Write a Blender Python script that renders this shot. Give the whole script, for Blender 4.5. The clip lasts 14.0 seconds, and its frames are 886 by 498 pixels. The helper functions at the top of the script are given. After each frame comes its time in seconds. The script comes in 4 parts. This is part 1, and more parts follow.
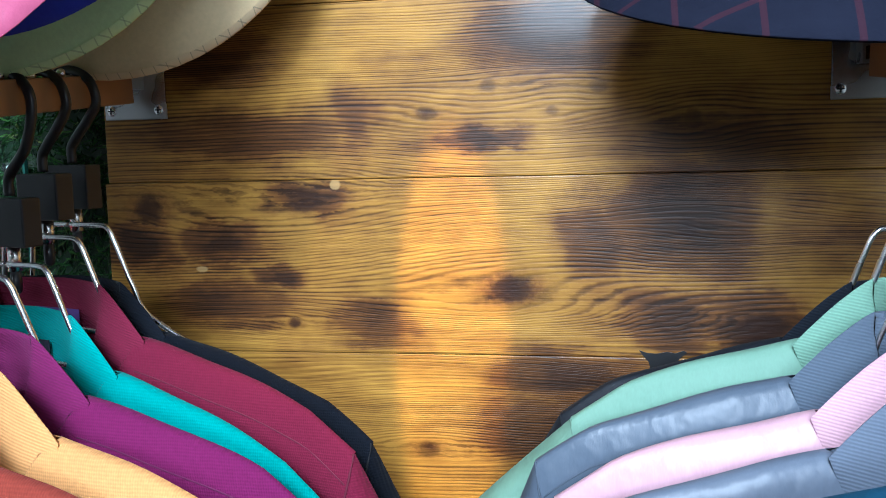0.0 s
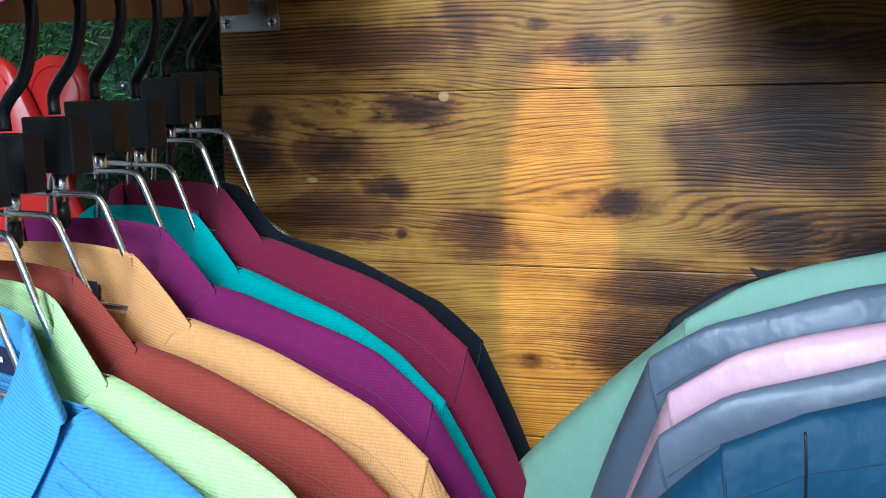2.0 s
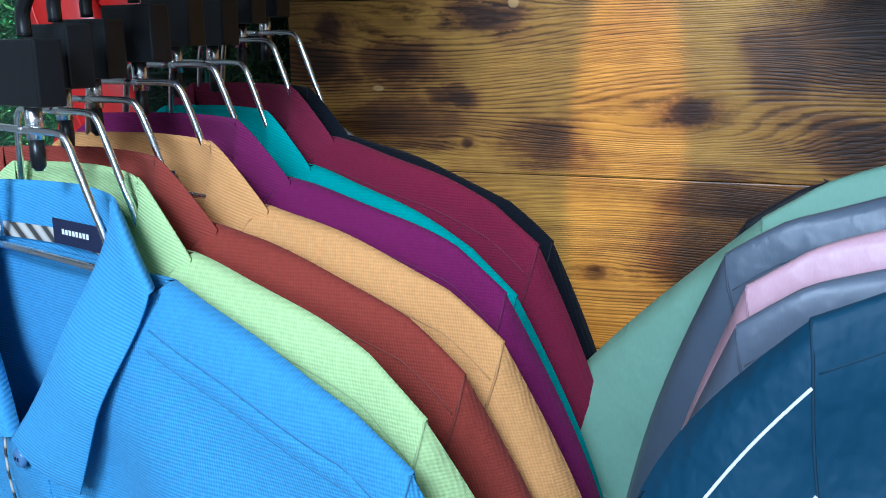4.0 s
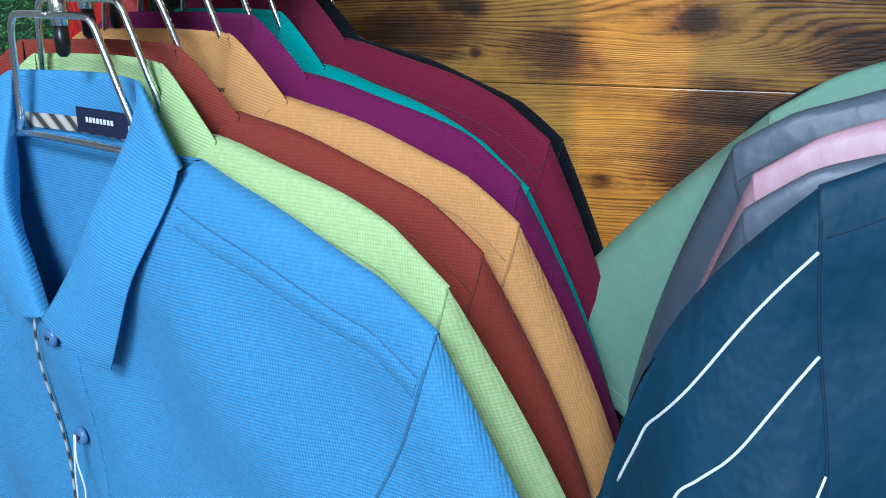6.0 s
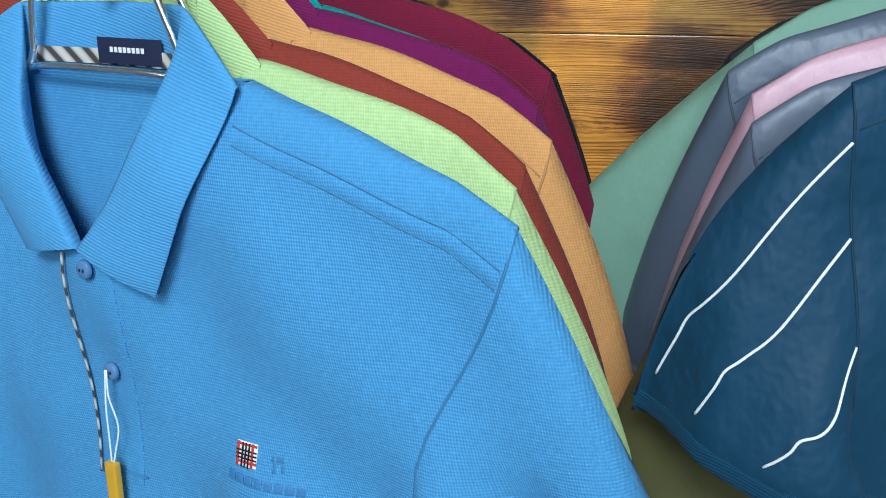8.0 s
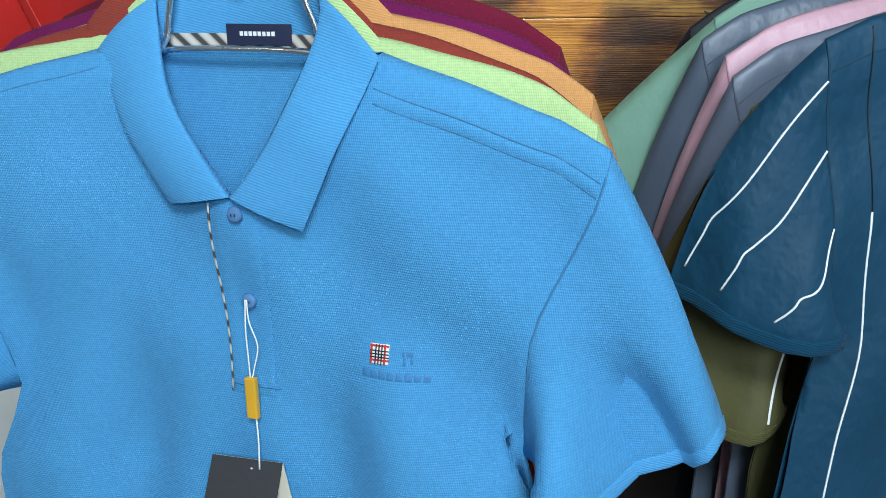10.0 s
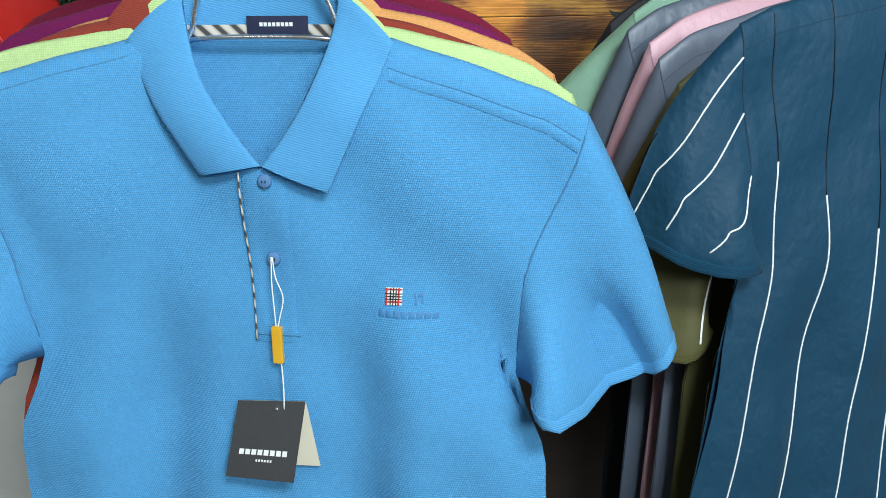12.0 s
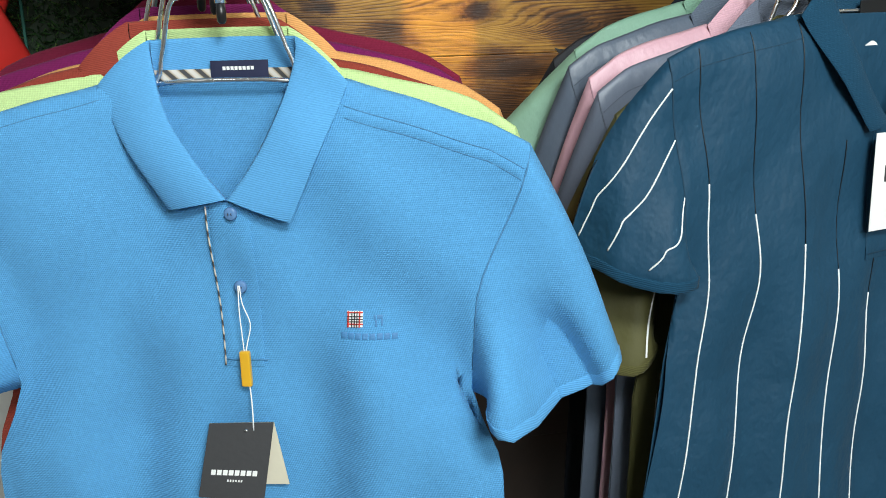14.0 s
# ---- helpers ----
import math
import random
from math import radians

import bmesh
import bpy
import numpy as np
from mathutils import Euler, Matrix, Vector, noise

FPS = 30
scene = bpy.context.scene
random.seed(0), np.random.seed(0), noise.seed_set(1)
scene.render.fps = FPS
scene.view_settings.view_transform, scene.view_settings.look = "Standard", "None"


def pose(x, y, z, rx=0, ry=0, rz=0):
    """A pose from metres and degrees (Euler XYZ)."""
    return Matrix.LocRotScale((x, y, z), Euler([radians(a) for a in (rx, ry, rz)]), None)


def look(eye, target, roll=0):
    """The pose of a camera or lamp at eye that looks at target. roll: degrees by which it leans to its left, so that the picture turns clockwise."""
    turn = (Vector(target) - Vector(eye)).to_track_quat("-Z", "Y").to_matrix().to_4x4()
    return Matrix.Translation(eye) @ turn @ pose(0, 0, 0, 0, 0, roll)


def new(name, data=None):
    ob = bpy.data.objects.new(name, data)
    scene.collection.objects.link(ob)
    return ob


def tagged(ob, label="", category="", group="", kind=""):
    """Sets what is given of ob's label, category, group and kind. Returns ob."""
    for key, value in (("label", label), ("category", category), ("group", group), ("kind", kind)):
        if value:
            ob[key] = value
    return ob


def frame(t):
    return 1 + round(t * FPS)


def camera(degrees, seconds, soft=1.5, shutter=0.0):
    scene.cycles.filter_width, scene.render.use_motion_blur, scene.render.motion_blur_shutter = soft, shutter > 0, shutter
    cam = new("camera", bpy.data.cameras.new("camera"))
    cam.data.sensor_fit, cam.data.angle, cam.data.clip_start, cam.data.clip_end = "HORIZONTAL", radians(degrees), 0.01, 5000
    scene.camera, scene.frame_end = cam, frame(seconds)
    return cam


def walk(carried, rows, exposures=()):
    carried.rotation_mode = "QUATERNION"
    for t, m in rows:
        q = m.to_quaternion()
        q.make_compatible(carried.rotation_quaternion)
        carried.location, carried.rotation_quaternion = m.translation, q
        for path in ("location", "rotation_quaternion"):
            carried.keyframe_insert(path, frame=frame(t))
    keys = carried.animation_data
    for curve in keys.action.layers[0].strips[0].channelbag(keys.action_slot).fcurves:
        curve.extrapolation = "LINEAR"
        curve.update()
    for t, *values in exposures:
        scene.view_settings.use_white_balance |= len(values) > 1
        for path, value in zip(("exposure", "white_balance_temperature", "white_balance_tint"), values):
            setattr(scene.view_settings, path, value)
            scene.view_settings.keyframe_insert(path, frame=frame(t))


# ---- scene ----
cam = camera(51.5, 14.0, soft=0.95)

PATH = [
    (0, (0.073, -0.677, 1.772), (-0.289, 1.277, 1.547), -1.50),
    (0.5, (0.071, -0.680, 1.770), (-0.327, 1.265, 1.523), -1.63),
    (1, (0.067, -0.684, 1.762), (-0.376, 1.247, 1.492), -1.36),
    (1.5, (0.061, -0.686, 1.755), (-0.429, 1.229, 1.455), -1.23),
    (2, (0.057, -0.689, 1.747), (-0.480, 1.208, 1.411), -1.10),
    (2.5, (0.052, -0.691, 1.739), (-0.518, 1.191, 1.373), -1.00),
    (3, (0.048, -0.692, 1.732), (-0.547, 1.175, 1.335), -0.90),
    (3.5, (0.047, -0.695, 1.727), (-0.568, 1.160, 1.303), -0.60),
    (4, (0.043, -0.699, 1.719), (-0.581, 1.146, 1.269), -0.58),
    (6.5, (0.035, -0.732, 1.690), (-0.543, 1.091, 1.106), 0.40),
    (7, (0.018, -0.744, 1.684), (-0.501, 1.094, 1.095), 0.37),
    (7.5, (-0.007, -0.755, 1.676), (-0.452, 1.097, 1.069), 0.00),
    (8, (-0.032, -0.770, 1.667), (-0.373, 1.109, 1.074), 0.08),
    (8.5, (-0.051, -0.796, 1.665), (-0.316, 1.097, 1.076), -0.16),
    (9, (-0.079, -0.841, 1.667), (-0.267, 1.057, 1.067), -0.40),
    (11.5, (-0.257, -0.990, 1.659), (-0.006, 0.908, 1.082), -0.80),
    (12, (-0.268, -1.016, 1.656), (0.046, 0.876, 1.088), -0.71),
    (12.5, (-0.273, -1.036, 1.654), (0.077, 0.853, 1.097), -0.80),
    (13, (-0.277, -1.052, 1.650), (0.095, 0.837, 1.109), -0.88),
    (13.5, (-0.275, -1.058, 1.652), (0.109, 0.837, 1.140), -1.10),
    (14, (-0.267, -1.064, 1.659), (0.120, 0.835, 1.167), -1.80),
]
EXPOSURES = [(0.0, 0.18, 5650, 10), (1.5, -0.06, 5600, 10), (3.0, -0.38, 5400, 10), (4.0, -0.52, 5300, 10), (6.5, -0.68, 5800, 10), (8.0, -0.70, 6100, 9), (9.0, -0.70, 6100, 9), (11.3, -0.50, 6500, 8), (14.0, -0.40, 7200, 10)]
walk(cam, [(t, look(eye, target, roll)) for t, eye, target, roll in PATH], EXPOSURES)


# ---- light ----
world = bpy.data.worlds.new("shop_air")
scene.world = world
world.use_nodes = True
world.node_tree.nodes["Background"].inputs["Color"].default_value = (0.75, 0.85, 1.0, 1)
world.node_tree.nodes["Background"].inputs["Strength"].default_value = 0.25


def area(name, m, sx, sy, watts, colour):
    lamp = bpy.data.lights.new(name, "AREA")
    lamp.shape, lamp.size, lamp.size_y, lamp.energy, lamp.color = "RECTANGLE", sx, sy, watts, colour
    ob = new(name, lamp)
    ob.matrix_world = m
    return ob


area("panel_light", look((0.35, -3.0, 2.42), (-0.05, 0.0, 1.6)), 1.3, 0.4, 62, (0.80, 0.92, 1.0))
area("panel_light", look((0.0, -1.9, 2.66), (-0.1, -0.25, 1.6)), 0.5, 0.3, 50, (0.80, 0.92, 1.0))
# two unseen strip lamps, added to put bright streaks on the chrome
area("chrome_fill", look((1.2, -1.6, 2.74), (0.2, -0.4, 1.5)), 0.08, 1.4, 6, (0.9, 0.96, 1.0))
area("chrome_fill", look((-1.5, -1.5, 2.74), (-0.3, -0.4, 1.5)), 0.08, 1.4, 6, (0.9, 0.96, 1.0))
lamp = bpy.data.lights.new("warm_spot", "SPOT")
lamp.energy, lamp.color, lamp.spot_size, lamp.spot_blend, lamp.shadow_soft_size = 215, (1.0, 0.62, 0.2), radians(5.0), 0.35, 0.006
new("warm_spot", lamp).matrix_world = look((-0.03, -0.30, 2.7), (-0.047, 0.0, 1.64))

lamp = bpy.data.lights.new("warm_spot", "SPOT")
lamp.energy, lamp.color, lamp.spot_size, lamp.spot_blend, lamp.shadow_soft_size = 22, (1.0, 0.60, 0.2), radians(22.0), 0.9, 0.02
new("warm_spot", lamp).matrix_world = look((-0.03, -0.34, 2.7), (-0.06, 0.0, 1.45))


# ---- materials ----
class Nodes:
    def __init__(self, name):
        self.mat = bpy.data.materials.new(name)
        self.mat.use_nodes = True
        self.tree = self.mat.node_tree
        self.bsdf = self.tree.nodes["Principled BSDF"]
        self.coord = self.tree.nodes.new("ShaderNodeTexCoord").outputs["Object"]

    def add(self, kind, inputs=None, **props):
        n = self.tree.nodes.new(kind)
        for k, v in props.items():
            setattr(n, k, v)
        for k, v in (inputs or {}).items():
            self.put(n.inputs[k], v)
        return n

    def put(self, socket, v):
        if isinstance(v, bpy.types.NodeSocket):
            self.tree.links.new(v, socket)
        else:
            socket.default_value = v

    def math(self, op, a, b=0.0, clamp=False):
        n = self.add("ShaderNodeMath", {0: a, 1: b}, operation=op)
        n.use_clamp = clamp
        return n.outputs[0]

    def stretch(self, sx, sy, sz):
        return self.add("ShaderNodeVectorMath", {0: self.coord, 1: (sx, sy, sz)}, operation="MULTIPLY").outputs[0]

    def noise(self, vec, scale, detail=3.0, rough=0.55):
        return self.add("ShaderNodeTexNoise", {"Vector": vec, "Scale": scale, "Detail": detail, "Roughness": rough}).outputs[0]

    def ramp(self, fac, stops):
        n = self.add("ShaderNodeValToRGB", {0: fac})
        els = n.color_ramp.elements
        while len(els) < len(stops):
            els.new(0.5)
        for e, (p, c) in zip(els, stops):
            e.position, e.color = p, (*c, 1) if len(c) == 3 else c
        return n.outputs[0]

    def mix(self, fac, a, b, blend="MIX"):
        n = self.add("ShaderNodeMix", {0: fac, 6: a, 7: b}, data_type="RGBA", blend_type=blend)
        return n.outputs[2]

    def bump(self, height, dist, strength=1.0, base=None):
        n = self.add("ShaderNodeBump", {"Height": height, "Distance": dist, "Strength": strength})
        if base is not None:
            self.put(n.inputs["Normal"], base)
        return n.outputs[0]

    def out(self, **kw):
        for k, v in kw.items():
            self.put(self.bsdf.inputs[k.replace("_", " ")], v)
        return self.mat


def rgb(c):
    return (*c, 1)


def plain(name, colour, rough=0.5, metal=0.0, grain=0.12, scale=60.0, relief=0.0002, coat=0.0):
    g = Nodes(name)
    n = g.noise(g.coord, scale, 4)
    col = g.mix(n, rgb([c * (1 - grain) for c in colour]), rgb([min(1, c * (1 + grain)) for c in colour]))
    r = g.math("ADD", g.math("MULTIPLY", g.noise(g.coord, scale * 0.3), 0.16), rough - 0.08)
    g.out(Base_Color=col, Roughness=r, Metallic=metal, Coat_Weight=coat, Normal=g.bump(n, relief))
    return g.mat


def knit(name, colour, pitch=0.0018, relief=0.0005, rough=0.88, sheen=0.04):
    """Pique knit: small raised cells on a diagonal, with slubs."""
    g = Nodes(name)
    k = 2 * math.pi / pitch
    sep = g.add("ShaderNodeSeparateXYZ", {0: g.coord})
    x = g.math("ADD", sep.outputs[0], g.math("MULTIPLY", g.noise(g.coord, 55, 2), 0.0014))
    z = g.math("ADD", sep.outputs[2], g.math("MULTIPLY", g.noise(g.coord, 47, 2), 0.0014))
    a = g.math("SINE", g.math("MULTIPLY", g.math("ADD", x, z), k * 0.7))
    b = g.math("SINE", g.math("MULTIPLY", g.math("SUBTRACT", x, g.math("MULTIPLY", z, 0.55)), k * 0.7))
    cell = g.math("ADD", g.math("MULTIPLY", g.math("MULTIPLY", a, b), 0.5), 0.5)
    big = g.noise(g.coord, 9, 3)
    fine = g.noise(g.coord, 420, 2)
    tone = g.math("ADD", g.math("MULTIPLY", cell, 0.28), g.math("ADD", g.math("MULTIPLY", big, 0.26), g.math("MULTIPLY", fine, 0.4)))
    col = g.mix(tone, rgb([c * 0.6 for c in colour]), rgb([min(1, c * 1.34) for c in colour]))
    h = g.math("ADD", cell, g.math("MULTIPLY", fine, 0.6))
    wrinkle = g.bump(g.noise(g.stretch(1.0, 1.0, 0.7), 24, 4), 0.0032, 0.6)
    g.out(Base_Color=col, Roughness=rough, Sheen_Weight=sheen, Normal=g.bump(h, relief, 0.8, wrinkle))
    g.bsdf.inputs["Specular IOR Level"].default_value = 0.12
    return g.mat


def rib(name, colour, pitch=0.0017, relief=0.0003):
    """Flat-knit ribs of collar and cuff, running up the piece."""
    g = Nodes(name)
    sep = g.add("ShaderNodeSeparateXYZ", {0: g.coord})
    run = g.math("ADD", sep.outputs[2], g.math("MULTIPLY", sep.outputs[0], 0.25))
    s = g.math("SINE", g.math("MULTIPLY", run, 2 * math.pi / pitch))
    s = g.math("ADD", g.math("MULTIPLY", s, 0.5), 0.5)
    fine, big = g.noise(g.coord, 500, 2), g.noise(g.coord, 12, 3)
    tone = g.math("ADD", g.math("MULTIPLY", s, 0.30), g.math("ADD", g.math("MULTIPLY", fine, 0.5), g.math("MULTIPLY", big, 0.25)))
    col = g.mix(tone, rgb([c * 0.8 for c in colour]), rgb([min(1, c * 1.2) for c in colour]))
    g.out(Base_Color=col, Roughness=0.88, Sheen_Weight=0.04, Normal=g.bump(g.math("ADD", s, g.math("MULTIPLY", fine, 0.5)), relief, 0.7))
    g.bsdf.inputs["Specular IOR Level"].default_value = 0.2
    return g.mat


def satin(name, colour, rough=0.42, wrinkle=0.005):
    g = Nodes(name)
    fine = g.noise(g.stretch(1, 1, 0.25), 900, 2)
    big = g.noise(g.coord, 14, 3)
    tone = g.math("ADD", g.math("MULTIPLY", fine, 0.45), g.math("MULTIPLY", big, 0.55))
    col = g.mix(tone, rgb([c * 0.82 for c in colour]), rgb([min(1, c * 1.15) for c in colour]))
    crease = g.bump(g.noise(g.stretch(1.0, 1.0, 0.75), 19, 4), wrinkle, 0.6)
    g.out(Base_Color=col, Roughness=rough, Sheen_Weight=0.03, Normal=g.bump(fine, 0.00012, 0.6, crease))
    g.bsdf.inputs["Specular IOR Level"].default_value = 0.3
    return g.mat


CHROME = plain("chrome", (0.97, 0.97, 0.98), 0.26, 1.0, 0.04, 40, 0.00005)
STEEL = plain("galvanised_steel", (0.55, 0.56, 0.57), 0.28, 1.0, 0.2, 25, 0.0001)
BLACK = plain("black_plastic", (0.012, 0.012, 0.013), 0.3, 0.0, 0.3, 90, 0.0001)
MATT_BLACK = plain("matt_black_plastic", (0.007, 0.0075, 0.009), 0.4, 0.0, 0.3, 120, 0.0001)
RED = plain("red_plastic", (0.62, 0.025, 0.02), 0.35, 0.0, 0.12, 18, 0.0004)
THREAD_WHITE = plain("white_thread", (0.85, 0.85, 0.83), 0.8, 0, 0.1, 500)
PLASTER = plain("pale_plaster", (0.37, 0.37, 0.35), 0.8, 0, 0.12, 12, 0.001)
FLOOR_TILE = plain("grey_floor", (0.26, 0.255, 0.25), 0.45, 0, 0.15, 8, 0.0004)
# near-black brown: shade behind the hanging shirts, put into the pine's colour
SHADED_PINE = plain("shaded_pine", (0.022, 0.013, 0.009), 0.5, 0, 0.4, 30, 0.0004)
PALE_WALL = plain("off_white_paint", (0.72, 0.72, 0.68), 0.75, 0, 0.12, 9, 0.0008)
RAW_WOOD = plain("raw_pine", (0.30, 0.145, 0.06), 0.5, 0, 0.25, 30, 0.0004)

# knots: x, z, half-width, half-height, darkness
KNOTS = [
    (-0.160, 1.734, 0.015, 0.013, 0.75), (-0.001, 1.663, 0.017, 0.012, 1.0), (0.126, 1.708, 0.009, 0.009, 0.9),
    (-0.172, 1.637, 0.006, 0.005, 0.8), (-0.068, 1.538, 0.010, 0.007, 0.7), (0.180, 1.632, 0.020, 0.017, 0.95),
    (-0.063, 1.795, 0.009, 0.006, 0.7), (-0.015, 1.815, 0.008, 0.006, 0.6), (0.063, 1.811, 0.008, 0.005, 0.5),
    (0.130, 1.786, 0.006, 0.009, 0.55), (-0.290, 1.727, 0.014, 0.014, 0.9), (0.030, 1.795, 0.005, 0.005, 0.5),
]


# scorched clouds: x, z, half-width, half-height, strength
SCORCH = [
    (-0.228, 1.838, 0.059, 0.023, 0.50),
    (-0.198, 1.783, 0.072, 0.022, 0.55),
    (-0.298, 1.700, 0.022, 0.016, 1.00),
    (-0.157, 1.734, 0.025, 0.012, 0.80),
    (-0.231, 1.700, 0.035, 0.013, 0.85),
    (-0.181, 1.673, 0.015, 0.008, 0.80),
    (-0.234, 1.650, 0.043, 0.016, 0.70),
    (-0.109, 1.638, 0.027, 0.017, 0.75),
    (-0.014, 1.776, 0.025, 0.007, 0.90),
    (0.031, 1.849, 0.044, 0.024, 1.00),
    (0.060, 1.702, 0.024, 0.029, 0.65),
    (0.120, 1.716, 0.047, 0.032, 1.00),
    (0.170, 1.769, 0.096, 0.027, 0.35),
    (0.219, 1.709, 0.044, 0.022, 0.35),
    (0.116, 1.638, 0.034, 0.019, 1.00),
    (0.175, 1.636, 0.031, 0.018, 1.00),
    (0.038, 1.598, 0.050, 0.016, 0.80),
    (0.012, 1.552, 0.040, 0.035, 0.60),
    (-0.121, 1.792, 0.020, 0.025, 0.45),
]


def burnt_pine():
    """Flame-scorched, varnished pine: rings that flow round the knots, with charred clouds."""
    g = Nodes("scorched_varnished_pine")
    sep = g.add("ShaderNodeSeparateXYZ", {0: g.coord})
    x, z = sep.outputs[0], sep.outputs[2]
    warp, dark, halo = z, 0.0, 0.0
    char3 = g.noise(g.stretch(1, 1, 1), 130, 3, 0.65)
    wob = g.math("SUBTRACT", g.noise(g.stretch(1, 1, 1.6), 45, 3), 0.5)
    wob2 = g.math("SUBTRACT", g.noise(g.stretch(1, 1, 1.3), 17, 3), 0.5)
    wob3 = g.math("SUBTRACT", g.noise(g.stretch(0.9, 1, 2.5), 29, 4, 0.65), 0.5)
    for kx, kz, a, b, d in KNOTS:
        dx = g.math("SUBTRACT", g.math("ADD", x, g.math("MULTIPLY", wob, 0.012)), kx)
        dz = g.math("SUBTRACT", g.math("ADD", z, g.math("MULTIPLY", wob3, 0.008)), kz)
        def bell(wx, wz):
            q = g.math("ADD", g.math("POWER", g.math("ABSOLUTE", g.math("DIVIDE", dx, wx)), 2), g.math("POWER", g.math("ABSOLUTE", g.math("DIVIDE", dz, wz)), 2))
            return g.math("EXPONENT", g.math("MULTIPLY", q, -1))
        warp = g.math("SUBTRACT", warp, g.math("MULTIPLY", dz, g.math("MULTIPLY", bell(a * 7.0, b * 2.7), 0.85)))
        edge = g.ramp(bell(a * 0.9, b * 0.9), [(0.25, (0, 0, 0)), (0.55, (0.8, 0.8, 0.8)), (1.0, (1, 1, 1))])
        core = g.math("MULTIPLY", edge, d)
        dark = g.math("MAXIMUM", dark, core)
        halo = g.math("MAXIMUM", halo, g.math("MULTIPLY", bell(a * 2.2, b * 1.5), g.math("MULTIPLY", d, g.math("ADD", 0.35, char3))))
    pale_chip = 0.0
    for kx, kz, a, b in ((-0.247, 1.679, 0.007, 0.0035), (-0.135, 1.744, 0.006, 0.006), (-0.275, 1.800, 0.006, 0.003)):
        qx = g.math("POWER", g.math("ABSOLUTE", g.math("DIVIDE", g.math("SUBTRACT", x, kx), a)), 2)
        qz = g.math("POWER", g.math("ABSOLUTE", g.math("DIVIDE", g.math("SUBTRACT", z, kz), b)), 2)
        pale_chip = g.math("MAXIMUM", pale_chip, g.ramp(g.math("ADD", g.math("ADD", qx, qz), g.math("MULTIPLY", char3, 0.8)), [(0.7, (1, 1, 1)), (1.0, (0, 0, 0))]))
    cloud = 0.0
    for kx, kz, a, b, d in SCORCH:
        qx = g.math("POWER", g.math("ABSOLUTE", g.math("DIVIDE", g.math("SUBTRACT", g.math("ADD", x, g.math("MULTIPLY", wob2, 0.07)), kx), a)), 2)
        qz = g.math("POWER", g.math("ABSOLUTE", g.math("DIVIDE", g.math("SUBTRACT", g.math("ADD", z, g.math("MULTIPLY", wob3, 0.035)), kz), b)), 2)
        cloud = g.math("MAXIMUM", cloud, g.math("MULTIPLY", g.math("EXPONENT", g.math("MULTIPLY", g.math("ADD", qx, qz), -0.8)), d))
    low = g.noise(g.stretch(2.2, 1, 9), 1.0, 2)
    mid = g.noise(g.stretch(7, 1, 40), 1.0, 2)
    field = g.math("ADD", warp, g.math("ADD", g.math("MULTIPLY", low, 0.040), g.math("MULTIPLY", mid, 0.0045)))
    field = g.math("ADD", field, g.math("MULTIPLY", g.add("ShaderNodeObjectInfo").outputs["Random"], 0.7))
    wide = g.math("SINE", g.math("MULTIPLY", field, 2 * math.pi / 0.0034))
    tight = g.math("SINE", g.math("MULTIPLY", field, 2 * math.pi / 0.00175))
    band = g.ramp(g.noise(g.stretch(0.8, 1, 17), 1.0, 2), [(0.42, (0, 0, 0)), (0.58, (1, 1, 1))])
    ring = g.math("ADD", wide, g.math("MULTIPLY", band, g.math("SUBTRACT", tight, wide)))
    ring = g.ramp(g.math("ADD", g.math("MULTIPLY", ring, 0.5), 0.5), [(0.35, (0, 0, 0)), (0.85, (0.8, 0.8, 0.8)), (1.0, (1, 1, 1))])
    streak = g.ramp(g.noise(g.stretch(6, 1, 420), 1.0, 3), [(0.42, (0, 0, 0)), (0.60, (1, 1, 1))])
    ring = g.math("ADD", g.math("MULTIPLY", ring, 0.62), g.math("MULTIPLY", streak, 0.38))
    fibre = g.noise(g.stretch(26, 1, 900), 1.0, 3)
    char = g.noise(g.stretch(1, 1, 1.7), 7.5, 4, 0.55)
    char2 = g.noise(g.stretch(1, 1, 2.6), 21, 3, 0.6)
    scorch = g.math("ADD", g.math("MULTIPLY", char, 0.62), g.math("MULTIPLY", char2, 0.40))
    scorch = g.math("ADD", g.math("MULTIPLY", scorch, 0.72), g.math("ADD", g.math("MULTIPLY", cloud, 0.52), g.math("MULTIPLY", ring, 0.10)))
    scorch = g.ramp(scorch, [(0.33, (0, 0, 0)), (0.50, (0.42, 0.42, 0.42)), (0.80, (1, 1, 1))])
    scorch = g.math("MAXIMUM", scorch, g.math("MULTIPLY", halo, 0.8))
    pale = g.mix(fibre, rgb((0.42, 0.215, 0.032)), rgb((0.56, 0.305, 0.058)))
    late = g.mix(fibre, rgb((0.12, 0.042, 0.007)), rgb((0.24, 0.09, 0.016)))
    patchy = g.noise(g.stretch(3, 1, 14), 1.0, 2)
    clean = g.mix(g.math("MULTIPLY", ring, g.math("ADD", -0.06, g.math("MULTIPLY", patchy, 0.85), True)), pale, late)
    brown = g.mix(ring, rgb((0.20, 0.078, 0.018)), rgb((0.035, 0.013, 0.005)))
    burnt = g.mix(ring, rgb((0.050, 0.020, 0.009)), rgb((0.005, 0.003, 0.002)))
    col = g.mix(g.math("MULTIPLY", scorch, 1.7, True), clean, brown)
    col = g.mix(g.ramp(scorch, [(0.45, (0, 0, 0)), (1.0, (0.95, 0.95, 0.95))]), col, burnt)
    col = g.mix(g.math("MULTIPLY", dark, 0.9), col, rgb((0.026, 0.010, 0.006)))
    col = g.mix(g.math("MULTIPLY", pale_chip, 0.6), col, rgb((0.55, 0.36, 0.15)))
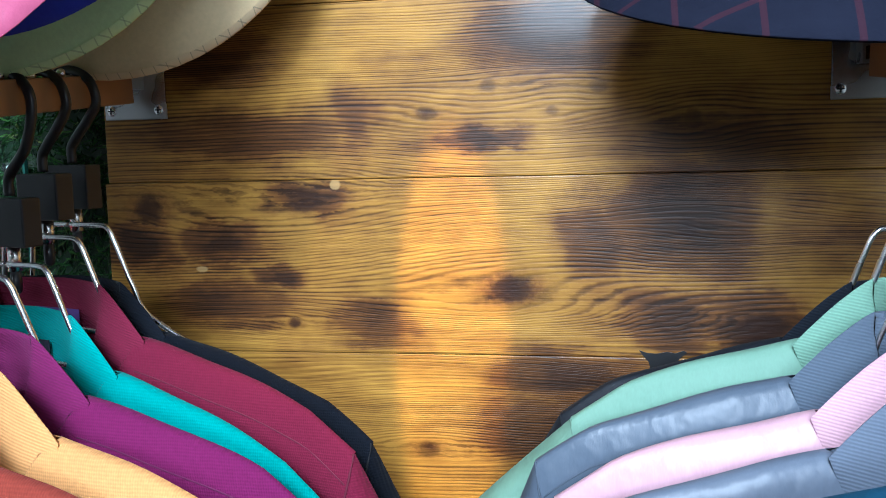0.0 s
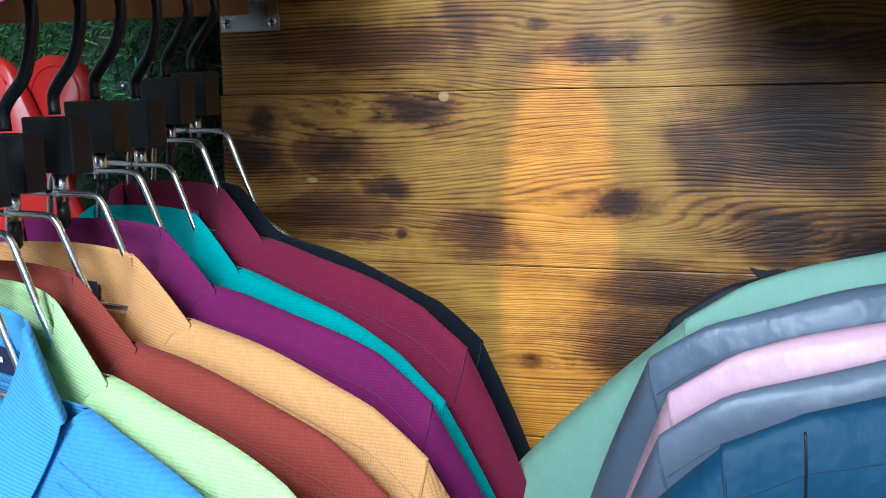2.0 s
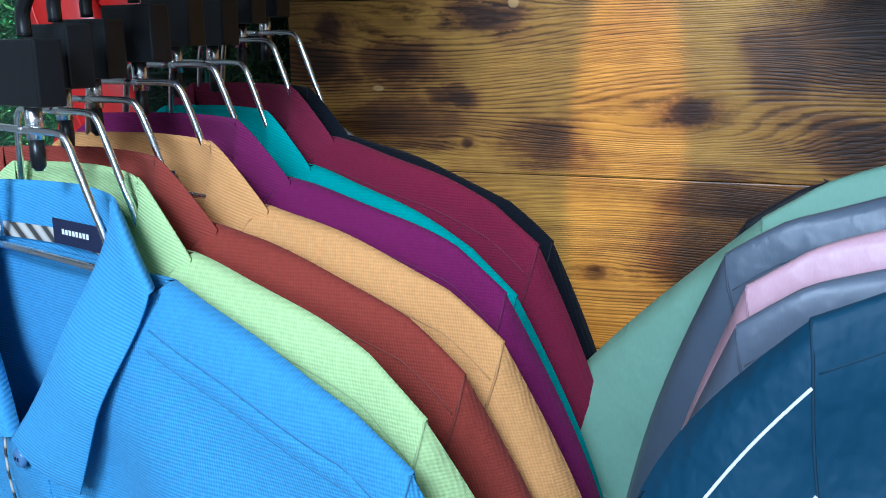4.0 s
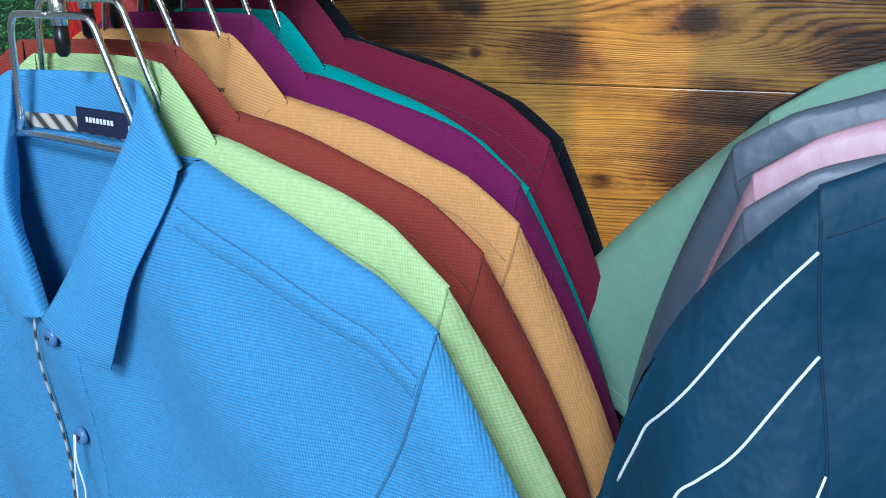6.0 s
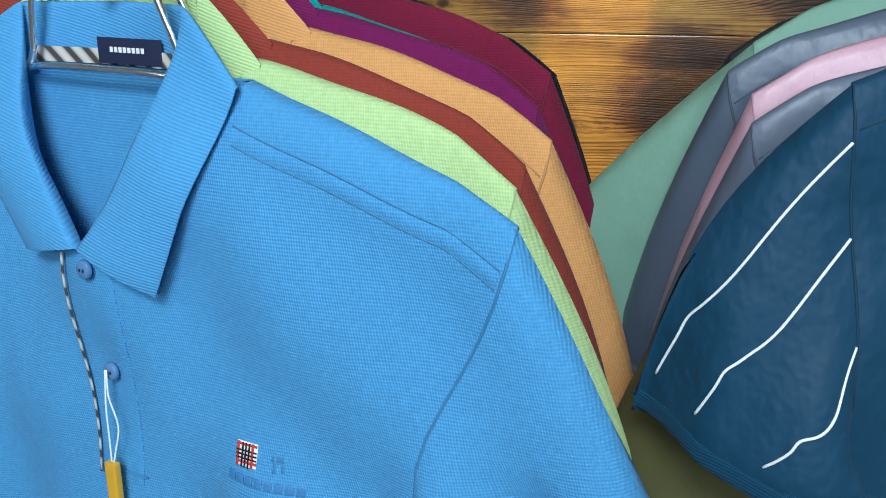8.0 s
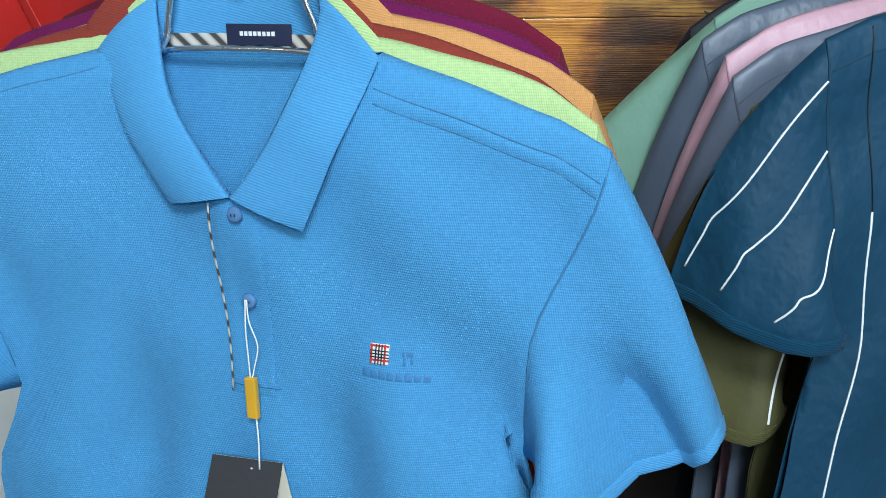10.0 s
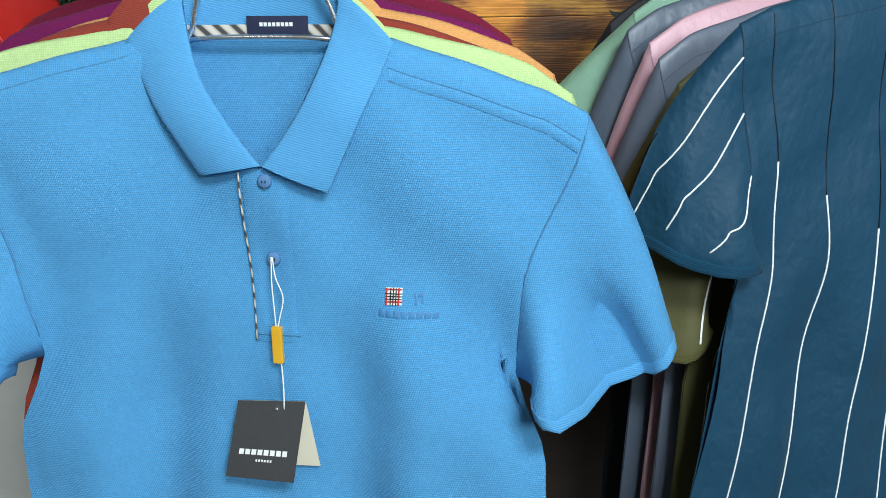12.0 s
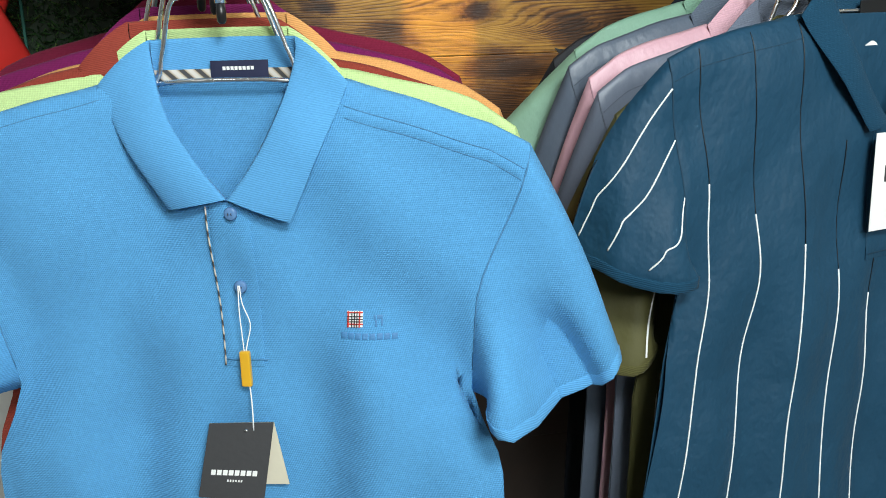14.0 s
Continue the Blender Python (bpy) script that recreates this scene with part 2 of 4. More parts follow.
    h = g.math("ADD", g.math("MULTIPLY", ring, -0.6), g.math("MULTIPLY", fibre, 0.4))
    g.out(Base_Color=col, Roughness=g.math("ADD", 0.3, g.math("MULTIPLY", fibre, 0.25)), Coat_Weight=0.22, Coat_Roughness=0.12, Normal=g.bump(h, 0.0004, 0.6))
    g.bsdf.inputs["Specular IOR Level"].default_value = 0.25
    return g.mat


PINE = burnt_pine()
GRASS = plain("artificial_grass", (0.012, 0.036, 0.013), 0.6, 0, 0.5, 80)

# ---- mesh helpers ----


def mesh_object(name, bm, material, smooth=True):
    me = bpy.data.meshes.new(name)
    bm.normal_update()
    bm.to_mesh(me)
    bm.free()
    if smooth:
        me.polygons.foreach_set("use_smooth", [True] * len(me.polygons))
    me.materials.append(material)
    return new(name, me)


def part(name, bm, material, parent, label="", smooth=True):
    ob = mesh_object(name, bm, material, smooth)
    ob.parent = parent
    if label:
        tagged(ob, label)
    return ob


def thing(name, m, label, category, group="", kind=""):
    ob = new(name)
    ob.empty_display_size = 0.05
    ob.matrix_world = m
    return tagged(ob, label, category, group, kind)


def box(x0, x1, y0, y1, z0, z1, bevel=0.0, bm=None):
    own = bmesh.new()
    bmesh.ops.create_cube(own, size=1.0)
    for v in own.verts:
        v.co = Vector(((x0 + x1) / 2 + v.co.x * (x1 - x0), (y0 + y1) / 2 + v.co.y * (y1 - y0), (z0 + z1) / 2 + v.co.z * (z1 - z0)))
    if bevel:
        bmesh.ops.bevel(own, geom=own.edges[:], offset=bevel, segments=2, affect="EDGES", profile=0.6)
    if bm is None:
        return own
    me = bpy.data.meshes.new("tmp")
    own.to_mesh(me)
    own.free()
    bm.from_mesh(me)
    bpy.data.meshes.remove(me)
    return bm


def grid(points, bm=None, closed=False, ends=False):
    """A sheet from rows of points; closed: each row is a ring."""
    bm = bm or bmesh.new()
    rows = [[bm.verts.new(p) for p in row] for row in points]
    n = len(rows[0])
    for a, b in zip(rows, rows[1:]):
        for i in range(n if closed else n - 1):
            j = (i + 1) % n
            bm.faces.new((a[i], a[j], b[j], b[i]))
    if ends:
        bm.faces.new(rows[0][::-1])
        bm.faces.new(rows[-1])
    return bm


def tube(points, r, seg=8, bm=None):
    pts = [Vector(p) for p in points]
    rings, up = [], Vector((0.13, 0.97, 0.2))
    for i, p in enumerate(pts):
        d = (pts[min(i + 1, len(pts) - 1)] - pts[max(i - 1, 0)]).normalized()
        side = d.cross(up).normalized()
        over = side.cross(d)
        k = r[i] if isinstance(r, (list, tuple)) else r
        rings.append([p + k * (math.cos(a) * side + math.sin(a) * over) for a in (2 * math.pi * s / seg for s in range(seg))])
    return grid(rings, bm, True, True)


def smooth_line(points, n=6):
    """Catmull-Rom through the points."""
    p = [Vector(q) for q in points]
    p = [2 * p[0] - p[1], *p, 2 * p[-1] - p[-2]]
    out = []
    for i in range(1, len(p) - 2):
        for s in range(n):
            t = s / n
            out.append(0.5 * (2 * p[i] + (p[i + 1] - p[i - 1]) * t + (2 * p[i - 1] - 5 * p[i] + 4 * p[i + 1] - p[i + 2]) * t * t + (3 * p[i] - p[i - 1] - 3 * p[i + 1] + p[i + 2]) * t**3))
    return out + [p[-2]]


def smoothstep(a, b, x):
    t = min(max((x - a) / (b - a), 0), 1)
    return t * t * (3 - 2 * t)


def solid(ob, thick, offset=-1.0):
    m = ob.modifiers.new("thickness", "SOLIDIFY")
    m.thickness, m.offset = thick, offset
    ob.modifiers.new("face_normals", "WEIGHTED_NORMAL")
    return ob


# ---- setting ----
wall = tagged(new("wall_north"), "wall clad in scorched varnished pine boards", "wall", kind="structure")
SEAMS = [0.0, 0.14, 0.28, 0.42, 0.56, 0.70, 0.84, 0.98, 1.12, 1.245, 1.345, 1.475, 1.613, 1.748, 1.88, 2.02, 2.16, 2.30, 2.44, 2.58, 2.72]
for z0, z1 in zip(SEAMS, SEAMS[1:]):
    # boards below 1.345 m carry the shade behind the shirts as colour
    part("board", box(-0.325 + random.uniform(-0.003, 0.003), 1.9, 0.0, 0.022, z0 + 0.0002, z1 - 0.0002, 0.0011), PINE if z0 > 1.30 else SHADED_PINE, wall, smooth=False)
chip = [(0.092, 1.6185), (0.098, 1.6165), (0.105, 1.6160), (0.112, 1.6175), (0.118, 1.6165), (0.124, 1.6185), (0.1265, 1.6172), (0.1205, 1.612), (0.1195, 1.606), (0.122, 1.598), (0.115, 1.596), (0.106, 1.597), (0.099, 1.596), (0.1005, 1.603), (0.099, 1.610), (0.095, 1.6145)]
part("charred_chip", grid([[(x, y, z) for x, z in chip] for y in (-0.0007, 0.002)], None, True, True), MATT_BLACK, wall, "black charred chip in the boards", False)
part("backing", box(-0.322, 1.9, 0.0225, 0.06, 0, 2.75), MATT_BLACK, wall, smooth=False)

tagged(mesh_object("floor", box(-3, 2.4, -3.2, 1.6, -0.1, 0.0), FLOOR_TILE, False), "grey tiled shop floor", "floor", kind="structure")
tagged(mesh_object("ceiling", box(-3, 2.4, -3.2, 1.6, 2.78, 2.9), PLASTER, False), "pale plain ceiling", "ceiling", kind="structure")
tagged(mesh_object("wall_south", box(-3, 2.4, -3.3, -3.2, 0, 2.8), PLASTER, False), "pale plaster wall", "wall", kind="structure")
tagged(mesh_object("wall_west", box(-3.1, -3, -3.3, 1.6, 0, 2.8), PLASTER, False), "pale plaster wall", "wall", kind="structure")
tagged(mesh_object("wall_east", box(1.9, 2.0, -3.3, 0.06, 0, 2.8), PLASTER, False), "pale plaster wall", "wall", kind="structure")
tagged(mesh_object("wall_recess", box(-3, -0.2, 0.5, 0.6, 0, 2.8), PALE_WALL, False), "pale plaster wall of the recess", "wall", kind="structure")
tagged(mesh_object("wall_grass", box(-0.9, -0.2, 0.24, 0.26, 1.5, 2.4), GRASS, False), "artificial grass panel", "wall", kind="structure")


# ---- hangers and rails ----
def hanger(x, y, z, yaw, top):
    """Wire hanger whose chrome bar lies at z and whose black hook rests on a rail with its top at the height top."""
    h = thing("hanger", pose(x, y, z, 0, 0, yaw), "chrome wire hanger with black coated hook and black size block", "hanger", "hangers on the rails")
    t = top - z
    hook = smooth_line([(0, 0, 0.043), (0.0, 0, 0.053), (0.005, 0, 0.060), (0.019, 0, 0.074), (0.027, 0, t - 0.018), (0.021, 0, t - 0.003), (0.004, 0, t + 0.0045), (-0.014, 0, t + 0.001), (-0.022, 0, t - 0.010), (-0.022, 0, t - 0.018)], 5)
    part("hook", tube(hook, 0.0034, 10), BLACK, h, "black plastic-coated hook")
    part("size_block", box(-0.0195, 0.0195, -0.007, 0.007, 0.011, 0.042, 0.0012), MATT_BLACK, h, "black plastic block", False)
    part("stem", tube([(0, 0, -0.005), (0, 0, 0.012)], 0.0042, 12), CHROME, h)
    part("pin", tube([(0, 0, -0.020), (0, 0, -0.018), (0, 0, -0.012), (0, 0, -0.004)], [0.0018, 0.0034, 0.0038, 0.0032], 10), BLACK, h, "black rubber tip")
    for s in (1, -1):
        arm = smooth_line([(0, -0.005, 0), (s * 0.028, -0.005, 0), (s * 0.036, -0.005, -0.003), (s * 0.041, -0.004, -0.014), (s * 0.050, 0.000, -0.042), (s * 0.062, 0.003, -0.064), (s * 0.12, 0.010, -0.094), (s * 0.19, 0.011, -0.124)], 5)
        part("wire_arm", tube(arm, 0.0019, 8), CHROME, h)
    low = smooth_line([(-0.061, 0.002, -0.064), (-0.03, -0.003, -0.061), (0.03, -0.003, -0.061), (0.061, 0.002, -0.064)], 5)
    part("cross_wire", tube(low, 0.0019, 8), CHROME, h)
    return h


RAIL_DROP = 0.09


def rail(x, reach, z0):
    """A pine bar that comes out of the boards and falls gently, with a row of chrome studs on top."""
    r = thing("display_rail", pose(x, 0, z0, math.degrees(math.atan(RAIL_DROP)), 0, 0), "pine display rail with chrome studs, fixed to the boards", "rail", "rails")
    part("bar", box(-0.009, 0.009, -reach, -0.021, 0.0, 0.022, 0.0012), RAW_WOOD, r, "bare pine bar", False)
    y = -0.05
    while y > -reach + 0.01:
        bm = bmesh.new()
        bmesh.ops.create_uvsphere(bm, u_segments=12, v_segments=8, radius=0.0034)
        bmesh.ops.translate(bm, vec=(0, y, 0.0245), verts=bm.verts)
        part("stud", bm, CHROME, r, "chrome ball stud")
        y -= 0.0165
    return r


def bracket(x, z):
    b = thing("rail_bracket", pose(x, 0, z), "galvanised steel rail bracket screwed to the boards", "bracket", "brackets")
    bm = box(-0.026, 0.026, -0.0022, 0.0, -0.005, 0.06, 0.0008)
    part("plate", bm, STEEL, b, smooth=False)
    bm = box(-0.0105, -0.0085, -0.02, -0.002, 0.02, 0.06)
    box(0.0065, 0.0085, -0.02, -0.002, 0.02, 0.06, 0, bm)
    box(-0.0105, 0.0085, -0.02, -0.002, 0.018, 0.02, 0, bm)
    part("socket", bm, STEEL, b, smooth=False)
    for s in (-1, 1):
        bm = bmesh.new()
        bmesh.ops.create_uvsphere(bm, u_segments=14, v_segments=8, radius=0.0042)
        bmesh.ops.scale(bm, vec=(1, 0.35, 1), verts=bm.verts)
        bmesh.ops.translate(bm, vec=(s * 0.02, -0.0024, 0.002), verts=bm.verts)
        screw = part("screw", bm, CHROME, b)
        bm = box(s * 0.02 - 0.0025, s * 0.02 + 0.0025, -0.0042, -0.0036, 0.0015, 0.0025)
        box(s * 0.02 - 0.0005, s * 0.02 + 0.0005, -0.0043, -0.0037, -0.0005, 0.0045, 0, bm)
        part("slot", bm, MATT_BLACK, screw, smooth=False)
    return b


# ---- polo shirts ----
class Polo:
    """A polo shirt in its own axes: x across (to its left arm), -y to the front, z up from the base of the collar's side."""

    def __init__(self, seed, depth=0.016, back=0.004, half=0.236, chest=0.012, folds=1.0, slope=0.32, length=0.68, neck=0.092, vee=0.10, swing=0.0, arm=0.042, crease=1.0, short=0.0, tuck=0.0, bulge=0.0, bend=0.0, flare=0.0, arch=0.0, puff=0.0, lift=0.0, sag=0.024, inner=0.0):
        self.r = random.Random(seed)
        self.depth, self.back, self.half, self.chest, self.folds, self.slope, self.length, self.neck, self.vee = depth, back, half, chest, folds, slope, length, neck, vee
        self.bulge, self.bend, self.flare, self.arch, self.puff, self.lift, self.sag, self.inner = bulge, bend, flare, arch, puff, lift, sag, inner
        self.ph = [self.r.uniform(0, 6.28) for _ in range(8)]
        self.swing, self.crease, self.arm, self.short, self.tuck = swing, crease, arm, short, tuck

    def ridge(self, u):
        u = abs(u)
        k = max(u - self.neck, 0)
        run = k / max(self.half - self.neck, 0.01)
        return -k * self.slope * (1 - self.arch + self.arch * min(run, 1.0) ** 1.5) - 0.25 * max(u - self.half + 0.03, 0) + 0.0007 * math.sin(k * 70 + self.ph[6]) * min(k / 0.03, 1)

    def top(self, u, front):
        a = abs(u)
        if a >= self.neck:
            return self.ridge(u)
        return -(self.vee if front else 0.001) * (1 - min(1.0, a / self.neck) ** (1.5 if front else 2.5))

    def width(self, z):
        zs = self.ridge(self.half)
        w = self.half - self.arm * smoothstep(zs, zs - 0.13, z) - 0.006 * smoothstep(zs - 0.12, zs - 0.2, z)
        return w + 0.57 * self.arm * smoothstep(zs - 0.19, zs - 0.27, z) + 0.012 * smoothstep(-0.3, -0.6, z) + self.flare * smoothstep(zs - 0.14, -0.62, z)

    def surface(self, s, g, front=True):
        """s -1 to 1 across, g 0 to 1 down."""
        u0 = s * self.half
        zt = self.top(u0, front)
        z = zt + (-self.length - zt) * g
        return self.at_z(s, z, front)

    def at_z(self, s, z, front=True, lift=0.0):
        u = s * self.width(z)
        h = max(self.ridge(s * self.half) - z, 0.0)
        d = self.depth if front else self.back
        d = d * math.sqrt(max(0, 1 - (1 - min(h / 0.035, 1)) ** 2)) + self.chest * smoothstep(0.02, 0.25, h) * (1 if front else 0.1)
        pinch = 1 - abs(s) ** 5
        low = smoothstep(-0.2, -0.26, z)
        d *= max(pinch, 0.45 * (1 - low) + 0.12 * low)
        p, k = self.ph, self.folds * (1 if front else 0.25)
        ramp = smoothstep(0.05, 0.35, h)
        d += k * ramp * (0.0032 * math.sin(u * 41 + p[0] + 2 * z) + 0.0022 * math.sin(u * 78 + p[1] - 3 * z)) * (1 - abs(s) ** 4)
        d += k * 0.0016 * smoothstep(0.0, 0.08, h) * math.sin((abs(u) * 0.75 + z * 0.66) * 62 + p[2]) * (1 - smoothstep(0.2, 0.45, h))
        d += k * 0.0012 * math.sin(u * 23 + z * 31 + p[3]) * smoothstep(0.0, 0.06, h)
        if front:
            d += self.bulge * math.exp(-((u / 0.045) ** 2) - ((z + self.vee) / 0.05) ** 2)
        return Vector((u, -d - lift if front else d + lift, z))

    def shape(self, bm):
        """The half beyond the neck on the right arm's side swings forward by the bend."""
        for v in bm.verts:
            k = max(-v.co.x - 0.05, 0.0)
            v.co.y -= self.bend * k * k / (k + 0.04)
            v.co.z += 0.22 * self.bend * k * k / (k + 0.04)
        return bm

    def body(self):
        g = [0, 0.0015, 0.003, 0.0055, 0.008, 0.015, 0.024, 0.036, 0.05, 0.066, 0.085, 0.11, 0.14, 0.17, 0.2, 0.235, 0.27, 0.31, 0.35, 0.4, 0.43, 0.46, 0.495, 0.53, 0.57, 0.61, 0.655, 0.7, 0.75, 0.8, 0.85, 0.9, 0.95, 1.0]
        s = [-1 + i / 32 for i in range(65)]
        bm = bmesh.new()
        for front in (True, False):
            rows = [[self.surface(a, b, front) for a in s] for b in g]
            grid(rows if front else [r[::-1] for r in rows], bm)
        bmesh.ops.remove_doubles(bm, verts=bm.verts, dist=0.0004)
        return bm

    def sleeve_points(self, side):
        zs = self.ridge(self.half)
        n, steps = 12, 14
        armhole = [self.at_z(side, zs - 0.0005 - i / n * (0.205 - self.short - self.lift), True) for i in range(n)] + [self.at_z(side, zs - 0.2055 + self.short + self.lift + i / n * (0.205 - self.short - self.lift), False) for i in range(n)]
        rows = []
        for j in range(steps + 1):
            t = j / steps
            row = []
            for i, a in enumerate(armhole):
                f = 2 * math.pi * i / (2 * n)
                up, out = 0.5 + 0.5 * math.cos(f), math.sin(f)
                c = Vector((side * (0.192 + self.inner * (1 - up) + 0.112 * up**0.95 + self.swing * (0.3 + 0.7 * up)), (-0.020 * out - 0.024) * (1 - 20 * self.tuck) + 0.060 * up + 0.5 * self.tuck, -0.258 + self.short + self.lift * (1 - up) - self.sag * math.sin(math.pi * up**0.75) + 0.034 * up + 0.8 * self.swing * up))
                q = a.lerp(c, t)
                q.x += side * (0.006 + 0.6 * self.puff) * math.sin(math.pi * t) * up
                q.z += self.puff * math.sin(math.pi * t) * up
                q.x += side * 0.005 * math.sin(math.pi * t) * (1 - up)
                q.y -= 0.004 * math.sin(math.pi * t) * out
                if out > 0:
                    q.y += 0.019 * smoothstep(0.06, 0.8, t) * math.exp(-(((up - 0.56) / 0.15) ** 2)) * self.crease
                    q.y -= 0.008 * smoothstep(0.1, 1, t) * math.exp(-(((up - 0.26) / 0.17) ** 2)) * self.crease
                q.y += 0.003 * t * math.sin(2.5 * f + self.ph[4]) * self.folds
                q.x += side * 0.003 * t * math.sin(3 * f + self.ph[5]) * self.folds
                row.append(q)
            rows.append(row)
        return rows


def polo_collar(neck=0.092, tip=0.050, drop=0.104, stand=0.032, vee=0.096, crisp=0.003, flat=1.0, bulge=0.0, lap=0.0, uneven=0.0):
    """Rows from the inner base over the fold to the outer edge, for steps from one tip round the back to the other."""
    n = 48
    base, fold, edge = [], [], []
    for i in range(n + 1):
        a = -1 + 2 * i / n
        m, s = abs(a), 1 if a >= 0 else -1
        tip_here, drop_here = tip + s * uneven * 0.45, drop + s * uneven * 0.5
        if m < 0.42:
            q = m / 0.42 * math.pi / 2
            c, w = math.cos(q), math.sin(q)
            b = Vector((s * (neck - 0.022) * w, 0.010 * c - 0.004 * w, -0.008))
            f = Vector((s * (neck - 0.036) * w**0.8, 0.011 * c - 0.006 * w, stand))
            e = Vector((s * (neck + 0.006) * w, 0.016 * c - 0.017 * w, 0.006 - 0.008 * w))
        else:
            q = (m - 0.42) / 0.58
            k = q**1.15
            b = Vector((s * ((neck - 0.022) * (1 - k) + 0.001) + lap * q, -0.004 - 0.016 * smoothstep(0, 0.6, q) - bulge * q * q, -0.008 - (vee - 0.006) * k))
            f = Vector((s * ((neck - 0.036) * (1 - min(q, 1.0)**1.85) + 0.001) + lap * q, -0.006 - 0.020 * smoothstep(0, 0.6, q) - bulge * q * q, stand * max(0.0, 1 - q) ** 1.2 - vee * q**1.1))
            e = Vector((s * ((neck + 0.006) * (1 - q**1.08) + tip_here * q**1.08), -0.017 - 0.015 * smoothstep(0, 0.6, q), -0.002 - (drop_here - 0.002) * q**1.0))
        base.append(b), fold.append(f), edge.append(e)
    for v in (*base, *fold, *edge):
        if v.y < 0:
            v.y *= flat
    rows = [base]
    rows.append([b.lerp(f, 0.55) for b, f in zip(base, fold)])
    rows.append([b.lerp(f, 0.93) for b, f in zip(base, fold)])
    for t in (0.04, 0.12, 0.24, 0.4, 0.58, 0.76, 0.9, 1.0):
        row = []
        for i, (b, f, e) in enumerate(zip(base, fold, edge)):
            m = abs(-1 + 2 * i / n)
            p = f.lerp(e, t)
            out = e - b
            out.z = 0
            out = out.normalized() if out.length > 1e-5 else Vector((0, -1, 0))
            p += out * crisp * math.sin(math.pi * t) * (1 - 0.6 * m) + Vector((0, -0.004 * math.sin(math.pi * t) * m, 0.003 * math.sin(math.pi * t**0.7) * (1 - m)))
            row.append(p)
        rows.append(row)
    return rows


def ribbon(points, half, normal, bm=None):
    """A narrow flat band along points."""
    pts = [Vector(p) for p in points]
    rows = []
    for i, p in enumerate(pts):
        d = (pts[min(i + 1, len(pts) - 1)] - pts[max(i - 1, 0)]).normalized()
        s = d.cross(normal).normalized() * half
        rows.append([p - s, p + s])
    return grid(rows, bm)


def polo_shirt(m, label, cloth, trim, thread, seed, group, tip=0.050, drop=0.104, flat=0.5, lap=0.0, uneven=0.0, **kw):
    shirt = thing("polo_shirt", m, label, "polo shirt", group)
    p = Polo(seed, **kw)
    solid(part("body", p.shape(p.body()), cloth, shirt), 0.0012, 0)
    sleeves = {}
    for side in (1, -1):
        rows = p.sleeve_points(side)
        sleeve = part("sleeve", p.shape(grid(rows if side < 0 else [r[::-1] for r in rows], None, True)), cloth, shirt)
        solid(sleeve, 0.0012, 0)
        axis = (rows[-1][0] - rows[-4][0]).lerp(rows[-1][12] - rows[-4][12], 0.5).normalized()
        c = sum(rows[-1], Vector()) / len(rows[-1])
        cuff = [[c + (q - c) * 1.002 + axis * (t * 0.010 - 0.001) for q in rows[-1]] for t in (0, 0.3, 0.7, 1)]
        solid(part("cuff", p.shape(grid(cuff, None, True)), trim, sleeve), 0.0016, 0)
        part("armhole_seam", p.shape(tube([q + Vector((side * 0.0002, -0.0007, 0.0003)) for q in rows[0][:12]], 0.0007, 5)), thread, shirt)
        def across(gap, lift):
            us = [p.neck + 0.002 + (p.half - p.neck - 0.004) * k / 24 for k in range(25)]
            return [p.at_z(side * u / p.half, p.ridge(u) - gap, True, lift) for u in us]

        yoke = seed == 17 and side > 0
        if yoke:
            band = [across(0.019 + 0.0075 * k / 4, 0.0002 + 0.0011 * math.sin(math.pi * (0.15 + 0.7 * k / 4))) for k in range(5)]
            part("yoke_band", p.shape(grid(band)), cloth, shirt, "raised stitched band of the yoke")
        for gap in (0.0185, 0.027) if yoke else (0.012,) if seed == 17 else (0.019,):
            part("shoulder_seam", p.shape(tube(across(gap, 0.0003), 0.0006, 5)), thread, shirt)
        sleeves[side] = rows
    collar = part("collar", grid(polo_collar(p.neck, tip, drop, vee=p.vee - 0.004, flat=flat, bulge=p.bulge, lap=lap, uneven=uneven)), trim, shirt)
    solid(collar, 0.0014, 0)
    return shirt, p, sleeves, collar


def button(parent, at, material, r=0.0055):
    bm = bmesh.new()
    bmesh.ops.create_cone(bm, cap_ends=True, segments=20, radius1=r, radius2=r * 0.8, depth=0.0024)
    bmesh.ops.rotate(bm, cent=(0, 0, 0), matrix=Matrix.Rotation(radians(90), 3, "X"), verts=bm.verts)
    bmesh.ops.bevel(bm, geom=bm.edges[:], offset=0.0004, segments=1, affect="EDGES")
    bmesh.ops.translate(bm, vec=at, verts=bm.verts)
    b = part("button", bm, material, parent)
    bm = bmesh.new()
    for dx in (-0.0012, 0.0012):
        tube([(at[0] + dx, at[1] - 0.0015, at[2] - 0.0008), (at[0] + dx, at[1] - 0.0015, at[2] + 0.0008)], 0.0004, 5, bm)
    part("button_thread", bm, MATT_BLACK, b)


